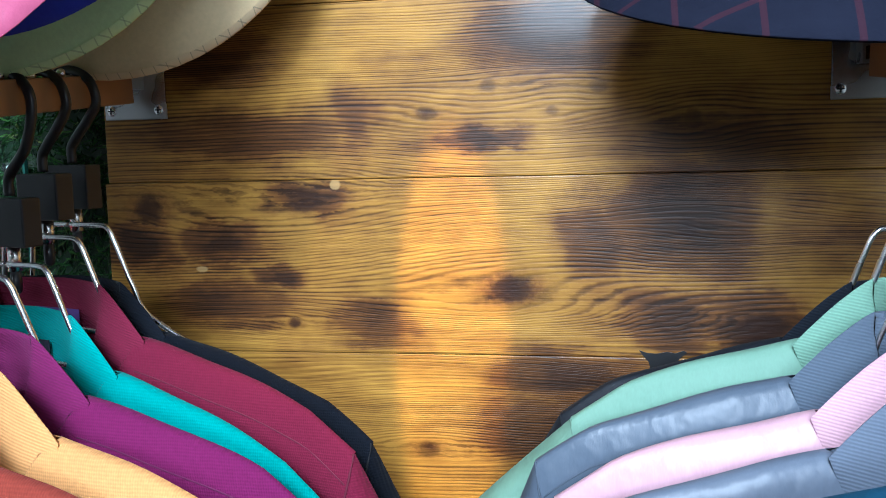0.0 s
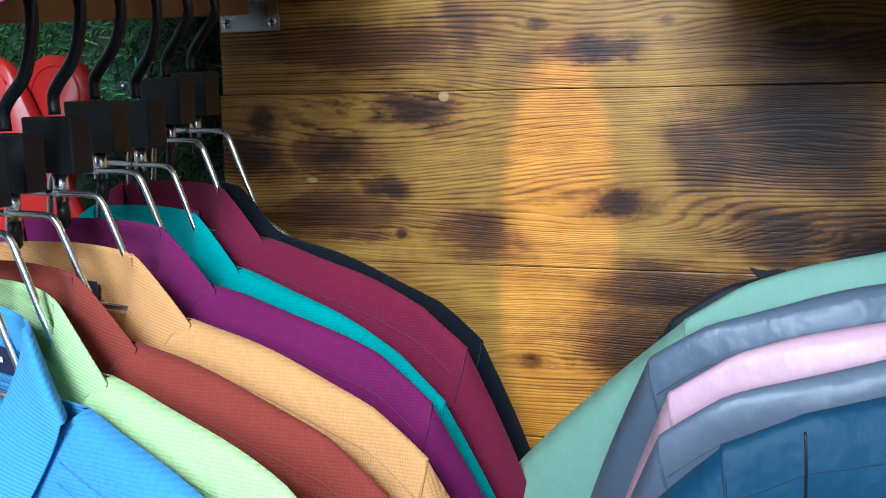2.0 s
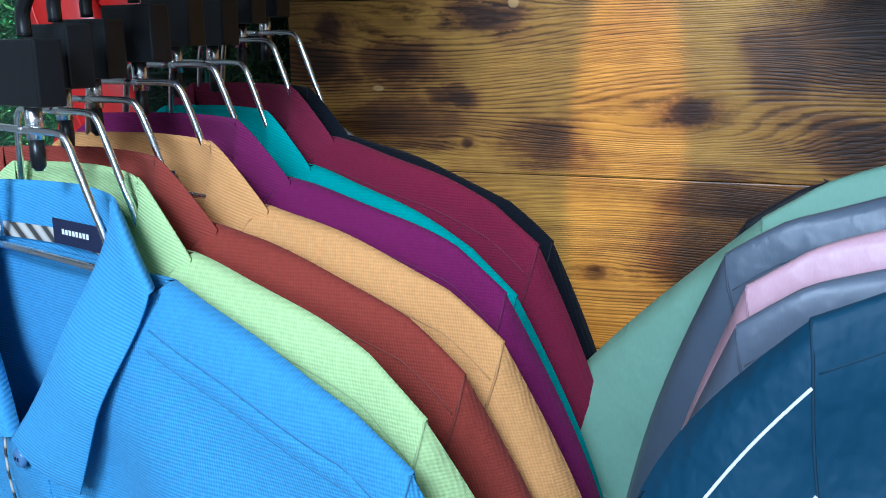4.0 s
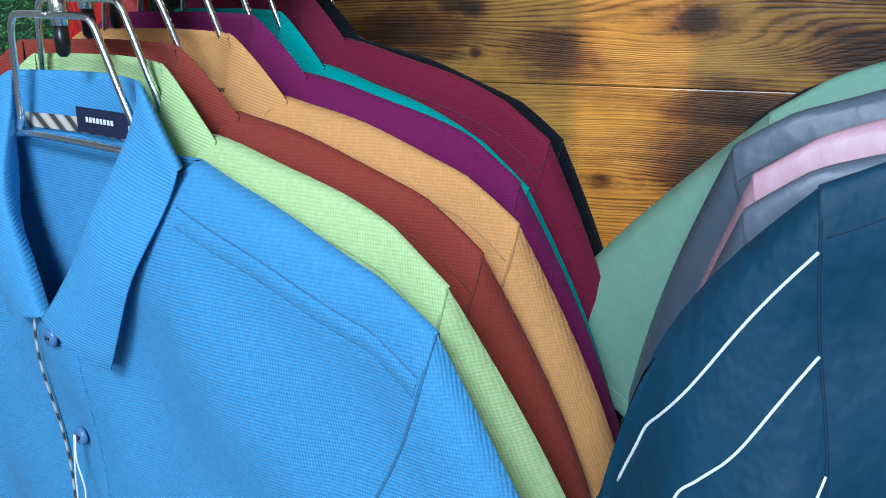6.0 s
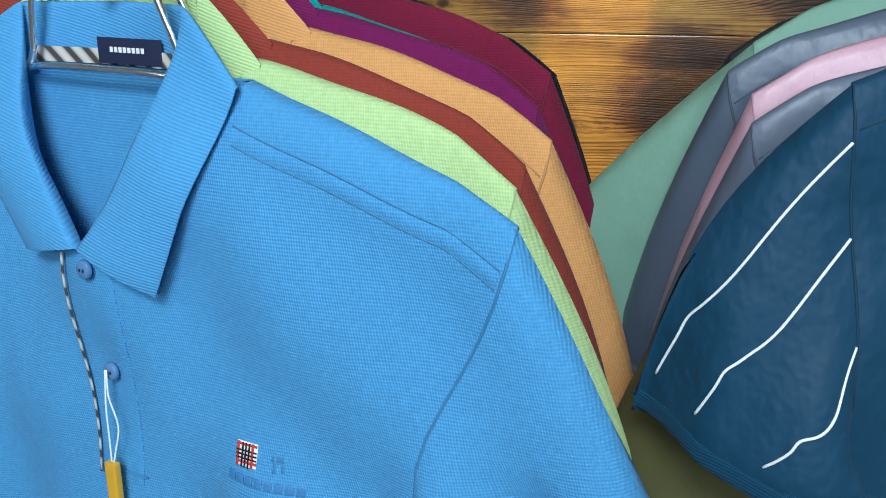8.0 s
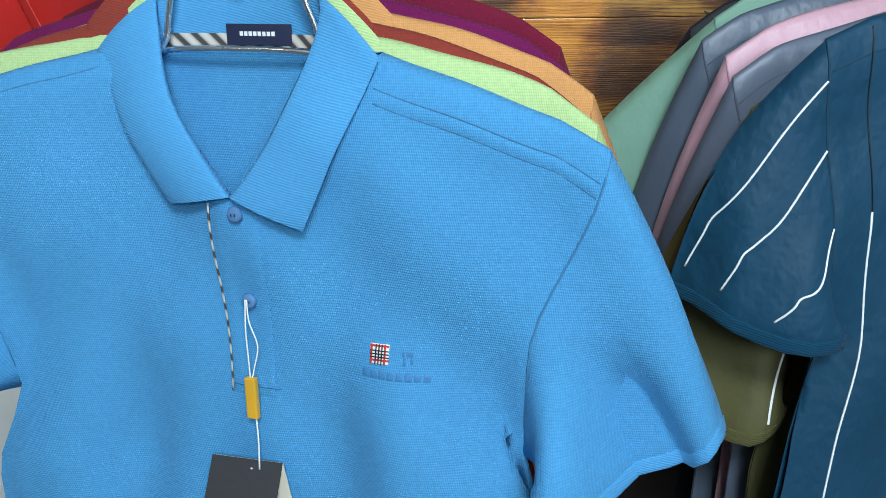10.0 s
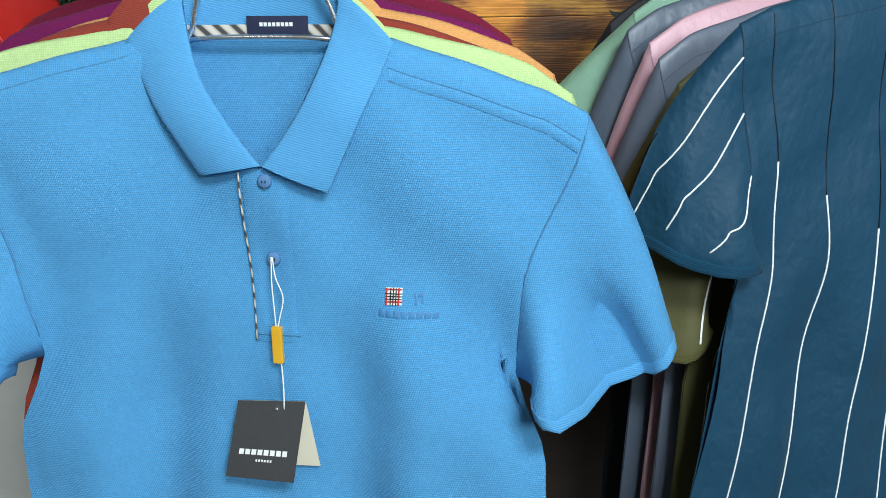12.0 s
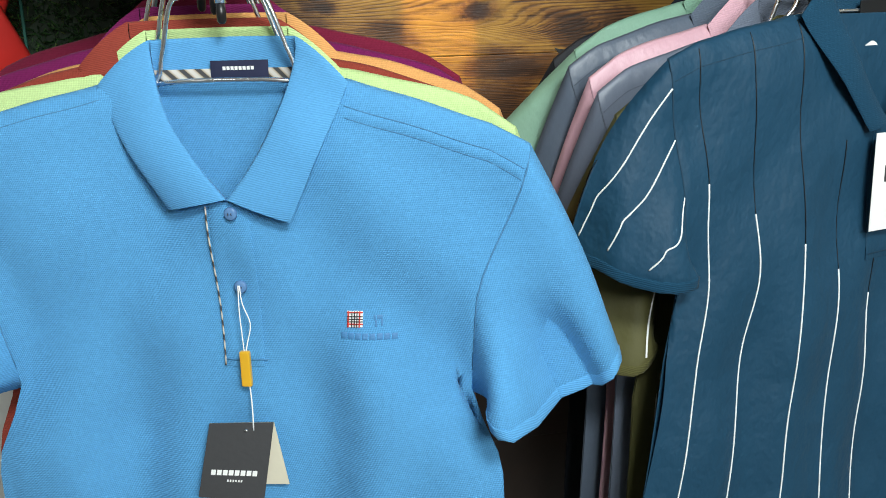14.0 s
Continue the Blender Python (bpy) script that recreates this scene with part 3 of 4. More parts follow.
def placket(shirt, p, material, thread, left=-0.020, right=0.014, bottom=-0.214, edged=True):
    rows = []
    for i in range(14):
        z = -p.vee + 0.004 + (bottom + p.vee - 0.004) * i / 13
        rows.append([p.at_z(u / p.width(z), z, True, 0.0016) for u in [left + (right - left) * k / 6 for k in range(7)]])
    pl = part("placket", grid(rows), material, shirt)
    solid(pl, 0.0015, 1)
    if edged:
        edge = [p.at_z(right / p.width(bottom), -p.vee - 0.01 + (bottom + p.vee + 0.01) * i / 12, True, 0.002) for i in range(13)]
        part("stitch_line", tube(edge, 0.0004, 5), thread, pl)
    foot = [p.at_z((left + (right + 0.004 - left) * i / 8) / p.width(bottom), bottom + 0.006, True, 0.0028) for i in range(9)]
    part("stitch_line", tube(foot, 0.0005, 5), thread, pl)
    return pl


# colours of the shirts on each rail, from the boards outwards
# label, colour, hanger height, x, y, turn, half width, slope of the shoulder, neck
LEFT = [
    ("near-black navy cotton polo shirt on a hanger", (0.004, 0.006, 0.011), 1.716, -0.301, -0.098, -16, 0.243, 0.31, 0.085),
    ("maroon cotton polo shirt on a hanger", (0.18, 0.013, 0.040), 1.718, -0.300, -0.122, -18, 0.243, 0.29, 0.085),
    ("teal cotton polo shirt on a hanger", (0.012, 0.31, 0.29), 1.704, -0.302, -0.154, -18, 0.240, 0.35, 0.086),
    ("purple plum cotton polo shirt on a hanger", (0.17, 0.012, 0.085), 1.704, -0.297, -0.217, -11, 0.230, 0.31, 0.092),
    ("light orange cotton polo shirt on a hanger", (0.70, 0.34, 0.12), 1.696, -0.287, -0.259, -12, 0.232, 0.33, 0.092),
    ("brick red cotton polo shirt on a hanger", (0.27, 0.045, 0.030), 1.692, -0.298, -0.297, -9, 0.230, 0.36, 0.092),
    ("lime green cotton polo shirt on a hanger", (0.50, 0.67, 0.30), 1.685, -0.287, -0.313, -19, 0.230, 0.29, 0.092),
    ("sky blue pique polo shirt with hang tag, on a hanger", (0.085, 0.32, 0.60), 1.678, -0.282, -0.334, -20, 0.230, 0.32, 0.092),
]


def rail_top(y):
    return 1.8335 + RAIL_DROP * y


blue = navy = None
for i, (label, c, z, x, y, yaw, half, slope, neck) in enumerate(LEFT):
    ahead = (0.014, 0.002, 0.0, 0.013, 0.005, 0.017, -0.004, -0.010)[i]
    hanger(x, y + ahead, z + (0.007 if i == 0 else -0.004 if i == 5 else 0.0), yaw, rail_top(y + ahead))
    last = i == 7
    cloth, trim = knit("knit", c, relief=0.0004 if last else 0.0003), rib("rib", c)
    thread = plain("thread", [k * 0.72 for k in c], 0.8)
    fit = dict(folds=2.1, chest=0.006, depth=0.018, flat=1.0, bulge=0.014, bend=0.36, vee=0.089, lap=0.006, uneven=0.010, tip=0.047, drop=0.099, crease=2.6, lift=0.008, sag=0.018) if last else dict(folds=0.55, chest=0.003, depth=0.013, flat=0.35, short=0.03, swing=-0.03, arch=0.4, tuck=0.035 if i == 6 else 0.02, bend=0.27 if i == 6 else 0.0, flare=-0.03 if i == 6 else 0.0)
    # blue seam thread is darker still: the groove's shade is in its colour
    made = polo_shirt(pose(x, y, z - 0.062, 0, 0, yaw), label, cloth, trim, plain("thread", [k * 0.62 for k in c], 0.8) if last else thread, 10 + i, "polo shirts on the rails", back=0.002, half=half, slope=slope, neck=neck, **fit)
    if not last:
        tone = plain("woven_label", (0.10, 0.05, 0.22) if i == 1 else (0.012, 0.014, 0.03), 0.7)
        lab = part("neck_label", grid([[(-0.020 + 0.042 * a / 6, 0.0035, h) for a in range(7)] for h in (0.001, 0.013)]), tone, made[0], "woven label with pale bars")
        solid(lab, 0.0006)
        for k in range(6):
            bars = grid([[(-0.012 + k * 0.0042, 0.0026, 0.0095), (-0.0092 + k * 0.0042, 0.0026, 0.0095)], [(-0.012 + k * 0.0042, 0.0026, 0.006), (-0.0092 + k * 0.0042, 0.0026, 0.006)]])
            part("mark", bars, THREAD_WHITE, lab, "pale woven bar", False)
        placket(made[0], made[1], cloth, thread)
    if last:
        blue = (*made, cloth, trim, thread)

RIGHT = [
    ("charcoal black polo shirt on a hanger", (0.006, 0.009, 0.015), 1.720, 0.262, -0.128, 4, 0.220, 0.30),
    ("mint green satin polo shirt on a hanger", (0.18, 0.33, 0.245), 1.728, 0.262, -0.170, 4, 0.212, 0.30),
    ("slate grey satin polo shirt on a hanger", (0.09, 0.115, 0.155), 1.716, 0.255, -0.200, 4, 0.222, 0.30),
    ("pale pink satin polo shirt on a hanger", (0.60, 0.35, 0.41), 1.706, 0.260, -0.226, 4, 0.216, 0.30),
    ("blue-grey satin polo shirt on a hanger", (0.125, 0.15, 0.20), 1.696, 0.262, -0.248, 6, 0.222, 0.30),
    ("olive polo shirt with fine stripes on a hanger", (0.09, 0.085, 0.03), 1.680, 0.266, -0.270, 9, 0.224, 0.30),
    ("dark teal blue polo shirt with white pinstripes, on a hanger", (0.005, 0.047, 0.092), 1.713, 0.294, -0.306, 13.5, 0.234, 0.18),
]
for i, (label, c, z, x, y, yaw, half, slope) in enumerate(RIGHT):
    last = i == 6
    hanger(0.258 if last else 0.252, y, z, yaw, rail_top(y))
    cloth, trim = satin("satin", c, 0.36 if i in (2, 3, 4) else 0.62, 0.014 if last else 0.007), rib("rib", c)
    thread = plain("thread", [k * 0.72 for k in c], 0.8)
    fit = dict(folds=1.7, chest=0.008, depth=0.016, neck=0.1, tip=0.03, arm=0.012, short=0.035, flat=0.9, flare=0.035, puff=0.012, sag=0.008, inner=0.024, lift=0.012) if last else dict(folds=0.6, chest=0.003, depth=0.012, arch=0.3, swing=(0.0, 0.032, -0.03, -0.04, -0.035, -0.01)[i], short=(0.0, 0.02, 0.02, 0.02, 0.02, 0.0)[i])
    made = polo_shirt(pose(x, y, z - 0.062, 0, 0, yaw), label, cloth, trim, thread, 40 + i, "polo shirts on the rails", crease=0.6, half=half, slope=slope, back=0.002, **fit)
    if last:
        navy = (*made, cloth, trim, thread)
    if i == 5:
        olive = made

# ---- details of the blue shirt ----
shirt, p, sleeves, collar, cloth, trim, thread = blue
PIPING = Nodes("check_piping")
sepp = PIPING.add("ShaderNodeSeparateXYZ", {0: PIPING.coord})
runs = PIPING.math("ADD", PIPING.math("MULTIPLY", sepp.outputs[2], 520.0), PIPING.math("MULTIPLY", sepp.outputs[0], 500.0))
PIPING = PIPING.out(Base_Color=PIPING.ramp(PIPING.math("ADD", PIPING.math("MULTIPLY", PIPING.math("SINE", runs), 0.5), 0.5), [(0.0, (0.05, 0.05, 0.055)), (0.22, (0.06, 0.055, 0.05)), (0.42, (0.42, 0.34, 0.24)), (0.9, (0.58, 0.55, 0.5))]), Roughness=0.8)
BLUE_BUTTON = plain("blue_button", (0.10, 0.22, 0.42), 0.25, 0, 0.1, 200)
NAVY_CARD = plain("navy_woven_label", (0.012, 0.016, 0.05), 0.7)
CARD = plain("dark_grey_card", (0.045, 0.045, 0.048), 0.55, 0, 0.1, 200)
CREAM = plain("cream_card", (0.72, 0.66, 0.52), 0.6, 0, 0.05, 90)
WHITE_INK = plain("white_ink", (0.82, 0.82, 0.8), 0.6, 0, 0.03, 200)
YELLOW = plain("yellow_plastic", (0.75, 0.40, 0.03), 0.35, 0, 0.1, 60)
RED_THREAD = plain("red_thread", (0.6, 0.04, 0.03), 0.7, 0, 0.2, 400)
pl = placket(shirt, p, cloth, thread, -0.011, 0.020, -0.222, False)
edge = [p.at_z(-0.0115 / p.width(-0.15), -p.vee - 0.002 - 0.130 * i / 14, True, 0.0034) for i in range(15)]
part("piping", tube(edge, 0.0007, 6), PIPING, pl, "tan and black check piping")
for z in (-0.096, -0.156):
    q = p.at_z(0.007 / 0.2, z, True, 0.005)
    button(pl, q, BLUE_BUTTON)
q = p.at_z(0.03, -0.156, True, 0.007)
X, Z = 0.010, 0.004
tag = part("hang_tag", grid([[(X - 0.036, q.y - 0.006, Z - 0.272), (X + 0.017, q.y - 0.004, Z - 0.270)], [(X - 0.046, q.y - 0.018, Z - 0.331), (X + 0.008, q.y - 0.016, Z - 0.333)]]), CARD, shirt, "dark grey folded card tag", False)
solid(tag, 0.0006)
solid(part("inner_leaf", grid([[(X - 0.036, q.y - 0.0054, Z - 0.272), (X + 0.017, q.y - 0.0034, Z - 0.270)], [(X - 0.030, q.y + 0.000, Z - 0.328), (X + 0.024, q.y + 0.002, Z - 0.327)]]), CREAM, tag, "cream inner leaf", False), 0.0006)


def on_tag(a, b, lift=0.0008):
    """Point of the tag's face, a across and b down, both 0 to 1."""
    c0, c1 = Vector((X - 0.036, q.y - 0.006, Z - 0.272)), Vector((X + 0.017, q.y - 0.004, Z - 0.270))
    d0, d1 = Vector((X - 0.046, q.y - 0.018, Z - 0.331)), Vector((X + 0.008, q.y - 0.016, Z - 0.333))
    v = c0.lerp(c1, a).lerp(d0.lerp(d1, a), b)
    return v + Vector((0, -lift, 0.0002))


for k in range(8):
    a = 0.14 + k * 0.091
    bars = grid([[on_tag(a, 0.62), on_tag(a + 0.07, 0.62)], [on_tag(a, 0.69), on_tag(a + 0.07, 0.69)]])
    part("mark", bars, WHITE_INK, tag, "white printed bar", False)
for k in range(6):
    a = 0.40 + k * 0.042
    bars = grid([[on_tag(a, 0.745), on_tag(a + 0.026, 0.745)], [on_tag(a, 0.775), on_tag(a + 0.026, 0.775)]])
    part("mark", bars, WHITE_INK, tag, "small white printed bar", False)
string = smooth_line([(X - 0.003, q.y - 0.001, Z - 0.158), (X - 0.001, q.y - 0.003, Z - 0.172), (X + 0.004, q.y - 0.003, Z - 0.188), (X + 0.001, q.y - 0.004, Z - 0.203), (X - 0.001, q.y - 0.005, Z - 0.212)], 5)
part("string", tube(string, 0.0005, 6), THREAD_WHITE, tag, "pale looped cord")
string = smooth_line([(X - 0.004, q.y - 0.001, Z - 0.158), (X - 0.004, q.y - 0.003, Z - 0.178), (X - 0.003, q.y - 0.004, Z - 0.196), (X - 0.002, q.y - 0.005, Z - 0.212)], 5)
part("string", tube(string, 0.0005, 6), THREAD_WHITE, tag, "pale looped cord")
part("string", tube(smooth_line([(X + 0.000, q.y - 0.005, Z - 0.236), (X + 0.001, q.y - 0.006, Z - 0.255), (X + 0.001, q.y - 0.0075, Z - 0.276)], 5), 0.0006, 6), THREAD_WHITE, tag, "pale looped cord")
part("cord_lock", box(X - 0.0055, X + 0.0025, q.y - 0.0075, q.y - 0.003, Z - 0.239, Z - 0.210, 0.001), YELLOW, tag, "yellow plastic cord lock", False)
part("eyelet", tube([on_tag(0.60, 0.085, 0.001), on_tag(0.60, 0.105, 0.002)], 0.0016, 10), CHROME, tag)


def stitched(u, z, w, h, material, lift, parent, name, label=""):
    rows = [[p.at_z((u + w * i / 3) / p.width(z), z - h * j / 3, True, lift) for i in range(4)] for j in range(4)]
    ob = part(name, grid(rows), material, parent, label)
    solid(ob, 0.0006, 1)
    return ob


patch = stitched(0.0890, -0.176, 0.0125, 0.0125, THREAD_WHITE, 0.0012, shirt, "embroidered_square", "small red, black and white check square")
for k in (0.0005, 0.0095):
    stitched(0.0890, -0.176 - k, 0.0125, 0.0011, RED_THREAD, 0.0019, patch, "red_stripe")
    stitched(0.0890 + k, -0.176, 0.0011, 0.0125, RED_THREAD, 0.0020, patch, "red_stripe")
for k in (0.0038, 0.0058, 0.0078):
    stitched(0.0890, -0.176 - k, 0.0125, 0.0006, MATT_BLACK, 0.0022, patch, "black_stripe")
    stitched(0.0890 + k, -0.176, 0.0006, 0.0125, MATT_BLACK, 0.0023, patch, "black_stripe")
# darker than the cloth: shading of the raised letters painted into the colour
RAISED = plain("shaded_blue_embroidery", (0.05, 0.20, 0.42), 0.6, 0, 0.15, 600)
emblem = stitched(0.1095, -0.1795, 0.009, 0.0035, RAISED, 0.001, shirt, "embroidered_emblem", "raised tone-on-tone emblem")
stitched(0.1105, -0.183, 0.0018, 0.006, RAISED, 0.001, emblem, "emblem_piece")
stitched(0.1150, -0.183, 0.0018, 0.005, RAISED, 0.001, emblem, "emblem_piece")
for k in range(8):
    stitched(0.0840 + k * 0.0056, -0.1925 - 0.0009 * k * 0.3, 0.0043, 0.0048, RAISED, 0.0012, emblem, "raised_bar")
# label and tape inside the neck
tape = [[(-0.058 + 0.116 * i / 12, -0.001 + 0.007 * math.sin(math.pi * i / 12), 0.001 + dz) for i in range(13)] for dz in (0, 0.008)]
solid(part("neck_tape", grid(tape), PIPING, shirt, "check tape inside the neck"), 0.0006)
lab = part("neck_label", grid([[(-0.014 + 0.046 * i / 6, 0.0035, z) for i in range(7)] for z in (0.002, 0.015)]), NAVY_CARD, shirt, "navy woven label with pale bars")
solid(lab, 0.0006)
for k in range(8):
    bars = grid([[(-0.004 + k * 0.0032, 0.0026, 0.0105), (-0.0016 + k * 0.0032, 0.0026, 0.0105)], [(-0.004 + k * 0.0032, 0.0026, 0.0078), (-0.0016 + k * 0.0032, 0.0026, 0.0078)]])
    part("mark", bars, WHITE_INK, lab, "pale woven bar", False)

# ---- details of the pinstriped shirt ----
shirt, p, sleeves, collar, cloth, trim, thread = navy
for k in range(-4, 5):
    u0 = -0.206 + 0.051 * (k + 4)
    start = -0.136 - 0.031 * (k + 4) if k < 1 else -0.26 + 0.034 * (k - 1)
    for name, material, za, zb, r in (("dark_pinstripe", MATT_BLACK, p.ridge(u0) - 0.004 if abs(u0) > p.neck else -0.11, start, 0.0005), ("white_pinstripe", THREAD_WHITE, start, -0.66, 0.0008)):
        if zb > za:
            continue
        line = [p.at_z(u0 / p.half, za + (zb - za) * i / 48, True, 0.0009) for i in range(49)]
        part(name, tube(line, r * 1.05, 5), material, shirt)
for side in (-1, 1):
    for f0, f1 in ((1.8, 0.9), (5.0, 3.4), (8.6, 6.5)):
        rows = sleeves[side]
        line = []
        for j in range(14):
            e = f0 + (f1 - f0) * j / 13 + 1.2 * math.sin(math.pi * min(j / 10, 1.0)) - 0.35 * math.sin(2 * math.pi * j / 13)
            line.append(rows[j][int(e)].lerp(rows[j][int(e) + 1], e - int(e)) + Vector((side * 0.0006, -0.0008, 0.0005)))
        part("white_pinstripe", tube(smooth_line(line, 4), 0.00075, 6), THREAD_WHITE, shirt)
pl = placket(shirt, p, cloth, thread, -0.016, 0.016, -0.225)
for z in (-0.13, -0.19):
    button(pl, p.at_z(0.0, z, True, 0.005), MATT_BLACK)
q = p.at_z(0.05, -0.14, True, 0.012)
tag = part("hang_tag", box(-0.026, 0.020, q.y - 0.003, q.y - 0.0022, -0.195, -0.105, 0.0003), WHITE_INK, shirt, "white card hang tag", False)
part("mark", box(-0.012, 0.012, q.y - 0.0036, q.y - 0.0031, -0.150, -0.135), CARD, tag, "dark printed block", False)
lab = part("neck_label", box(-0.018, 0.018, 0.002, 0.0028, -0.035, 0.01), MATT_BLACK, shirt, "black woven label with pale bars", False)
for k in range(4):
    part("mark", box(-0.010, 0.010, 0.0012, 0.0018, -0.006 - 0.008 * k, -0.002 - 0.008 * k), WHITE_INK, lab, "pale woven bar", False)
shirt, p, sleeves, collar = olive
for side in (-1, 1):
    rows = sleeves[side]
    line = [rows[j][9] + Vector((side * 0.0006, -0.0014, 0.0006)) for j in range(0, 14)]
    part("white_pinstripe", ribbon(line, 0.0008, Vector((side * 0.5, -1, 0.2))), THREAD_WHITE, shirt)
for u0 in (-0.2, -0.15):
    line = [p.at_z(u0 / p.half, -0.1 - 0.55 * i / 20, True, 0.0006) for i in range(21)]
    part("white_pinstripe", ribbon(line, 0.0008, Vector((0, -1, 0))), THREAD_WHITE, shirt)

rail(-0.294, 0.44, 1.8115)
rail(0.249, 0.44, 1.8115)
bracket(-0.295, 1.803)
bracket(0.247, 1.801)


# ---- hats over the rails ----
def check(name, colour, line, pitch=0.009):
    g = Nodes(name)
    sep = g.add("ShaderNodeSeparateXYZ", {0: g.coord})
    col = g.mix(g.noise(g.coord, 60, 3), rgb([c * 0.8 for c in colour]), rgb([min(1, c * 1.15) for c in colour]))
    for ax in (0, 1):
        w = g.math("FRACT", g.math("DIVIDE", g.math("ADD", sep.outputs[ax], 1.0), pitch))
        col = g.mix(g.math("MULTIPLY", g.math("LESS_THAN", w, 0.08), 0.4), col, rgb(line))
    g.out(Base_Color=col, Roughness=0.85, Normal=g.bump(g.noise(g.coord, 300), 0.0003))
    g.bsdf.inputs["Specular IOR Level"].default_value = 0.0
    return g.mat


def bucket_hat(m, label, outer, under, thread, brim=0.066, seed=0, binding=None):
    """Brim edge lies near z = 0; the crown rises from it."""
    hat = thing("bucket_hat", m, label, "hat", "bucket hats over the rails")
    r = random.Random(seed)
    ph = [r.uniform(0, 6.28) for _ in range(3)]
    n = 56

    def ring(rad, z, wav):
        return [(rad * math.cos(a), rad * 0.92 * math.sin(a), z + wav * (math.sin(2 * a + ph[0]) + 0.5 * math.sin(3 * a + ph[1]))) for a in (2 * math.pi * i / n for i in range(n))]

    crown = [ring(0.088, 0.045, 0.001), ring(0.086, 0.07, 0), ring(0.081, 0.11, 0), ring(0.074, 0.128, 0), ring(0.055, 0.136, 0), ring(0.02, 0.138, 0)]
    solid(part("crown", grid(crown, None, True), outer, hat), 0.0015, 0)
    rows = [ring(0.088 + brim * t, 0.045 * max(0.0, 1 - t) ** 0.9, 0.003 * t) for t in (0, 0.25, 0.5, 0.7, 0.85, 0.93, 1.0)]
    b = part("brim", grid([x[::-1] for x in rows], None, True), under, hat)
    solid(b, 0.0024, 0)
    if binding:
        edge = [[(x * k, y * k, z - d) for x, y, z in ring(0.088 + brim * t, 0.045 * max(0.0, 1 - t) ** 0.9, 0.003 * t)] for t, k, d in ((0.80, 1.0, 0.0016), (0.90, 1.0, 0.0026), (1.0, 1.006, 0.0022), (1.0, 1.010, 0.0), (0.97, 1.004, -0.003))]
        part("binding", grid([x[::-1] for x in edge], None, True), binding, b, "checked binding of the brim")
    for t in (0.79, 0.93):
        loop = [Vector(v) + Vector((0, 0, -0.0030 if binding and t > 0.8 else -0.0016)) for v in ring(0.088 + brim * t, 0.045 * max(0.0, 1 - t) ** 0.9, 0.003 * t)]
        part("stitching", tube(loop + loop[:1], 0.0005, 4), thread, b)
    return hat


BEIGE_PLAIN = plain("beige_cotton", (0.68, 0.52, 0.30), 0.85, 0, 0.12, 300, 0.0003)
SAGE_PLAIN = plain("pale_green_cotton", (0.56, 0.70, 0.34), 0.85, 0, 0.12, 300, 0.0003)
BEIGE = check("beige_check_cotton", (0.74, 0.58, 0.36), (0.10, 0.10, 0.09))
SAGE = check("pale_green_check_cotton", (0.60, 0.76, 0.40), (0.14, 0.24, 0.16))
ROYAL = plain("royal_blue_cotton", (0.018, 0.03, 0.34), 0.85, 0, 0.2, 300, 0.0004)
PINK_HAT = plain("rose_pink_cotton", (0.42, 0.07, 0.15), 0.7, 0, 0.2, 120, 0.0006)
PLAID = check("dark_plaid_cotton", (0.014, 0.016, 0.028), (0.07, 0.02, 0.028), 0.034)
PERI = plain("periwinkle_cotton", (0.32, 0.38, 0.62), 0.8, 0, 0.15, 200, 0.0004)
bucket_hat(pose(-0.270, -0.048, 1.962, 75, 0, 0), "beige check cotton bucket hat lying on the rail", BEIGE, BEIGE_PLAIN, plain("brown_thread", (0.2, 0.14, 0.08), 0.8), seed=3, binding=BEIGE)
bucket_hat(pose(-0.315, -0.122, 1.956, 74, 0, 0), "pale green check cotton bucket hat lying on the rail", SAGE, SAGE_PLAIN, plain("green_thread", (0.12, 0.2, 0.12), 0.8), seed=4, binding=SAGE)
bucket_hat(pose(-0.268, -0.175, 1.944, 74, 0, 0), "royal blue cotton bucket hat lying on the rail", ROYAL, ROYAL, plain("blue_thread", (0.02, 0.03, 0.3), 0.8), brim=0.032, seed=5)
bucket_hat(pose(-0.300, -0.285, 1.890, 56, 0, 0), "rose pink cotton bucket hat lying on the rail", PINK_HAT, PINK_HAT, plain("pink_thread", (0.7, 0.2, 0.3), 0.8), seed=6)
bucket_hat(pose(0.215, -0.160, 1.858, 20, 0, 0), "dark plaid cotton bucket hat lying on the rail", PLAID, PLAID, plain("dark_thread", (0.02, 0.02, 0.03), 0.8), brim=0.075, seed=7)
bucket_hat(pose(0.225, -0.175, 1.915, 22, 0, 0), "periwinkle cotton bucket hat lying on the rail", PERI, PERI, plain("violet_thread", (0.2, 0.2, 0.4), 0.8), seed=8)


# ---- recess beside the boards ----
r = random.Random(5)
verts, faces = [], []
for k in range(16000):
    x, z = r.uniform(-0.9, -0.22), r.uniform(1.45, 2.1)
    a, l, w = r.uniform(0, 6.28), r.uniform(0.012, 0.03), r.uniform(0.0006, 0.0012)
    dx, dz = math.cos(a) * l * 0.6, math.sin(a) * l * 0.6 - 0.2 * l
    px, pz = -math.sin(a) * w, math.cos(a) * w
    i = len(verts)
    verts += [(x - px, 0.239, z - pz), (x + px, 0.239, z + pz), (x + dx * 0.6 + px * 0.7, 0.239 - l * 0.6, z + dz * 0.5 + pz * 0.7), (x + dx, 0.239 - l * 0.7, z + dz)]
    faces += [(i, i + 1, i + 2), (i, i + 2, i + 3)]
me = bpy.data.meshes.new("grass_blades")
me.from_pydata(verts, [], faces)
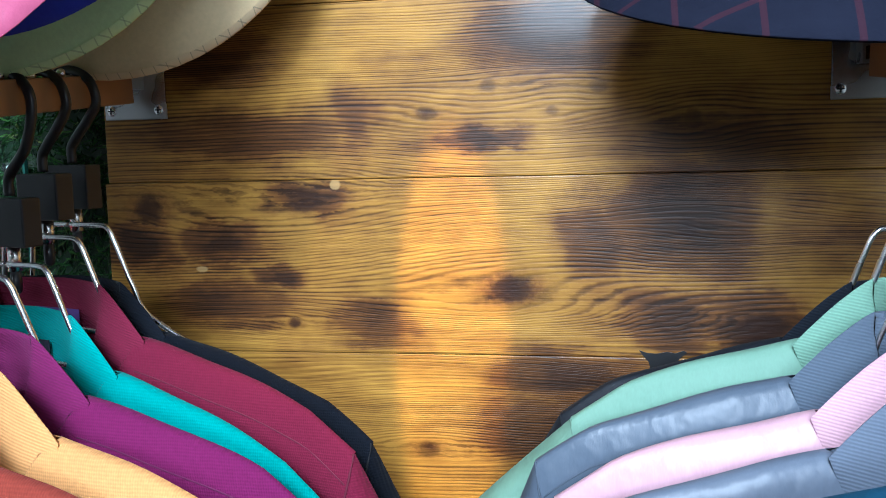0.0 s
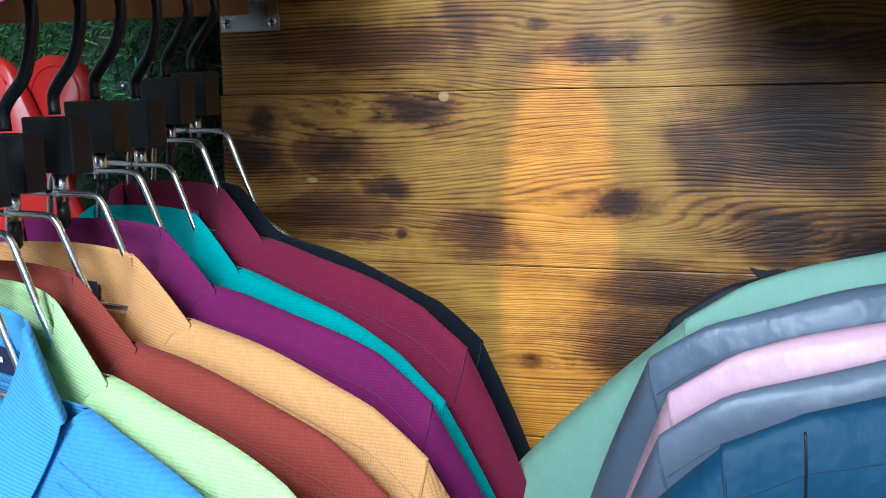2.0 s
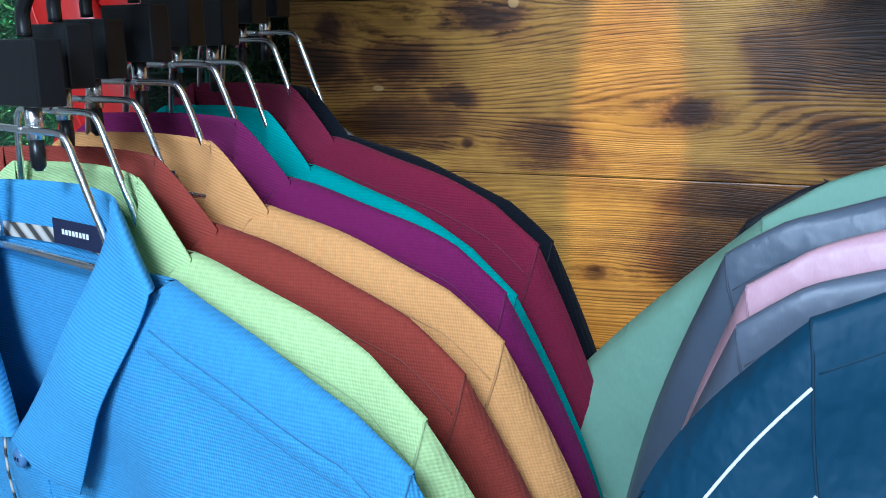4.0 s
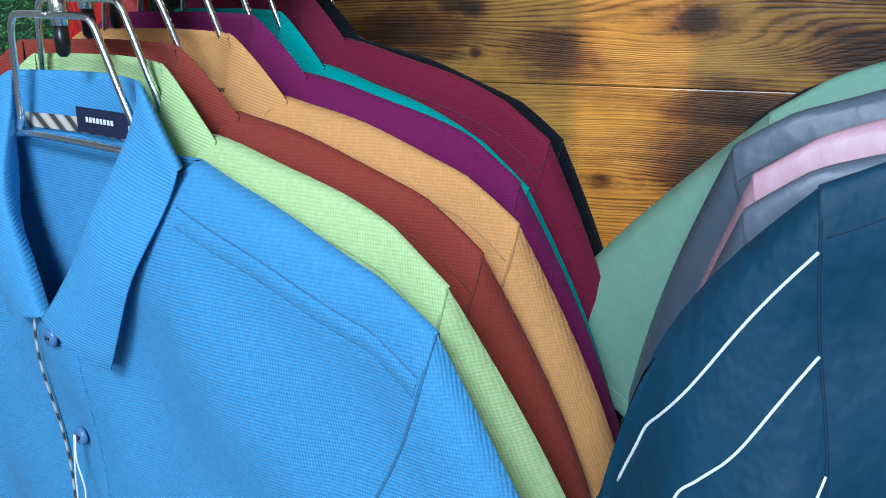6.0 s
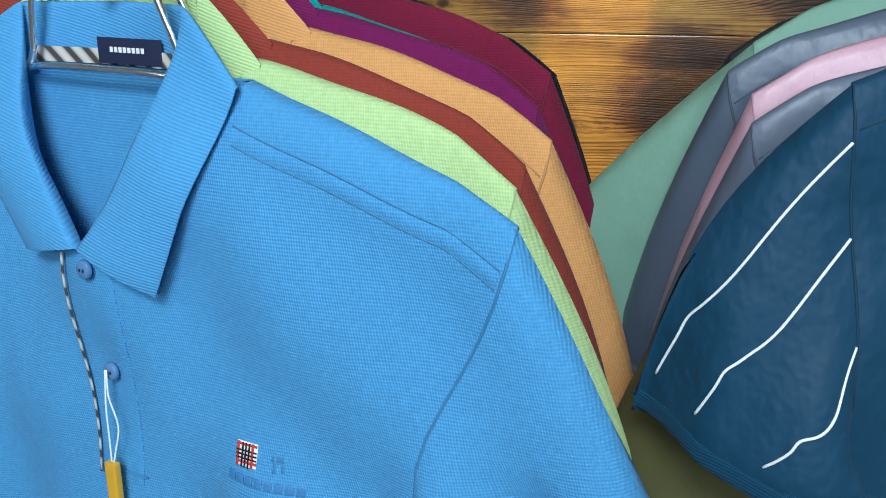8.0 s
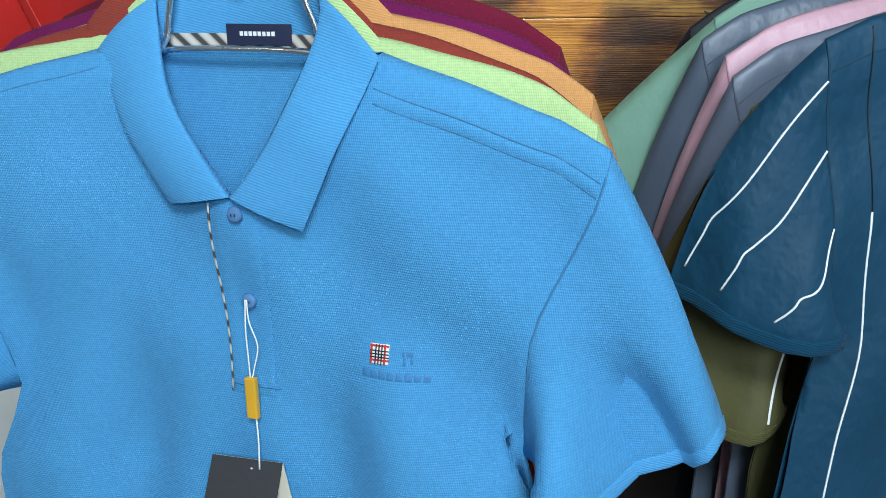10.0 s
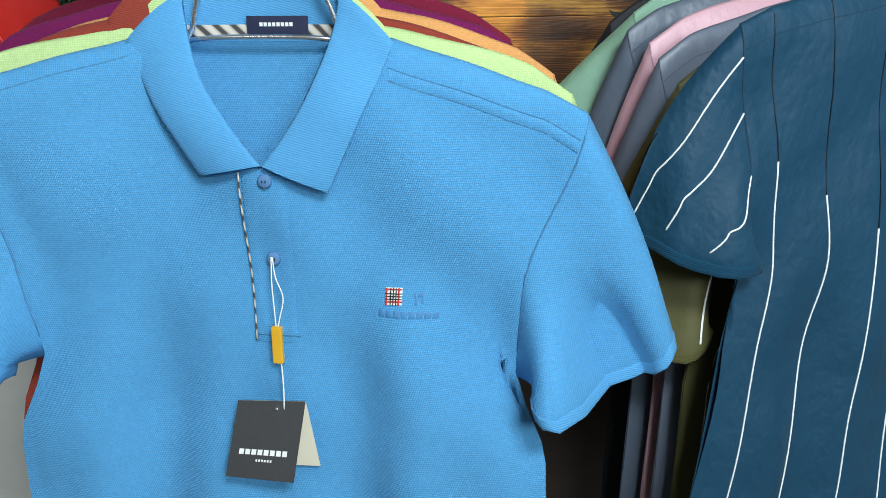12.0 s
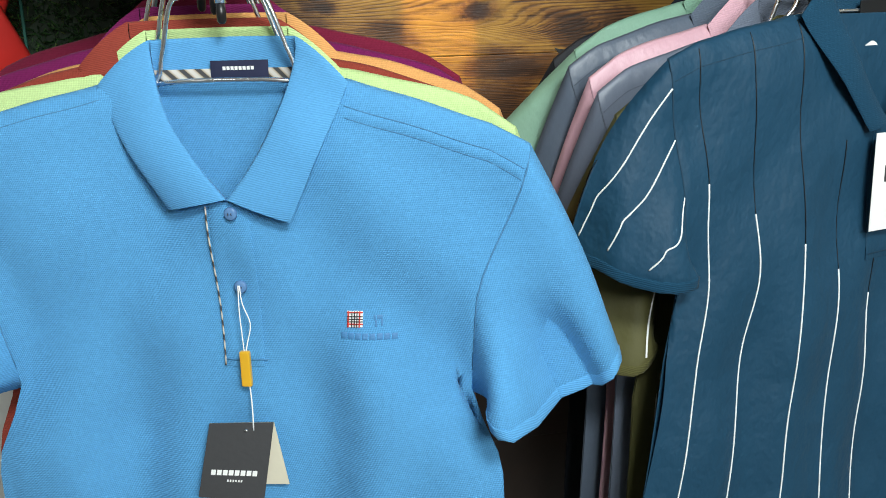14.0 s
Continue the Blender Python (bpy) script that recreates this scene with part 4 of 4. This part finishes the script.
g = Nodes("grass_blade")
isl = g.add("ShaderNodeNewGeometry").outputs["Random Per Island"]
me.materials.append(g.out(Base_Color=g.ramp(isl, [(0.0, (0.02, 0.07, 0.02)), (0.6, (0.05, 0.17, 0.045)), (0.9, (0.12, 0.30, 0.07)), (1.0, (0.36, 0.42, 0.16))]), Roughness=0.45))
tagged(new("artificial_grass", me), "dark green artificial grass on the recess panel", "grass", kind="stuff")


def red_bar(parent, lean, y):
    outline = [(0.036 * math.cos(a), 0.085 + 0.030 * math.sin(a)) for a in [math.pi * i / 12 for i in range(13)]] + [(-0.045, -0.24), (0.045, -0.24)]
    turn = Matrix.Rotation(radians(lean), 4, "Y")
    rows = [[turn @ Vector((px * k, y + d, pz)) for px, pz in outline] for d, k in ((-0.008, 0.93), (-0.004, 1.0), (0.004, 1.0), (0.008, 0.93))]
    bar = part("bar", grid(rows, None, True, True), RED, parent, "glossy red rounded plastic bar")
    part("rim", tube([turn @ Vector((px * 0.74, y - 0.0084, pz * 0.92)) for px, pz in outline], 0.0012, 6), RED, bar)


cross = thing("red_cross_sign", pose(-0.565, 0.05, 1.68), "glossy red moulded plastic cross fixed in the recess", "sign")
red_bar(cross, -23, 0.0)
red_bar(cross, 23, 0.02)
part("bolt", tube([(0, 0.02, 0), (0, 0.2, 0)], 0.006, 10), STEEL, cross)

# glass shelf edge in front of the grass
GLASS = Nodes("greenish_glass")
GLASS = GLASS.out(Base_Color=rgb((0.75, 0.95, 0.9)), Roughness=0.03, Transmission_Weight=1.0, IOR=1.45)
glass = thing("glass_panel", pose(0, 0, 0), "upright greenish glass panel before the artificial grass", "glass panel")
pane = part("pane", box(-0.9, -0.536, 0.196, 0.202, 1.5, 1.79), GLASS, glass, "clear greenish pane", False)
pane.visible_shadow = False
part("polished_edge", box(-0.536, -0.533, 0.196, 0.202, 1.5, 1.79, 0.0006), plain("glass_edge", (0.05, 0.22, 0.18), 0.2), glass, "green polished edge", False)
for z in (1.52, 1.76):
    part("clip", tube([(-0.556, 0.2, z), (-0.556, 0.239, z)], 0.006, 12), CHROME, glass)
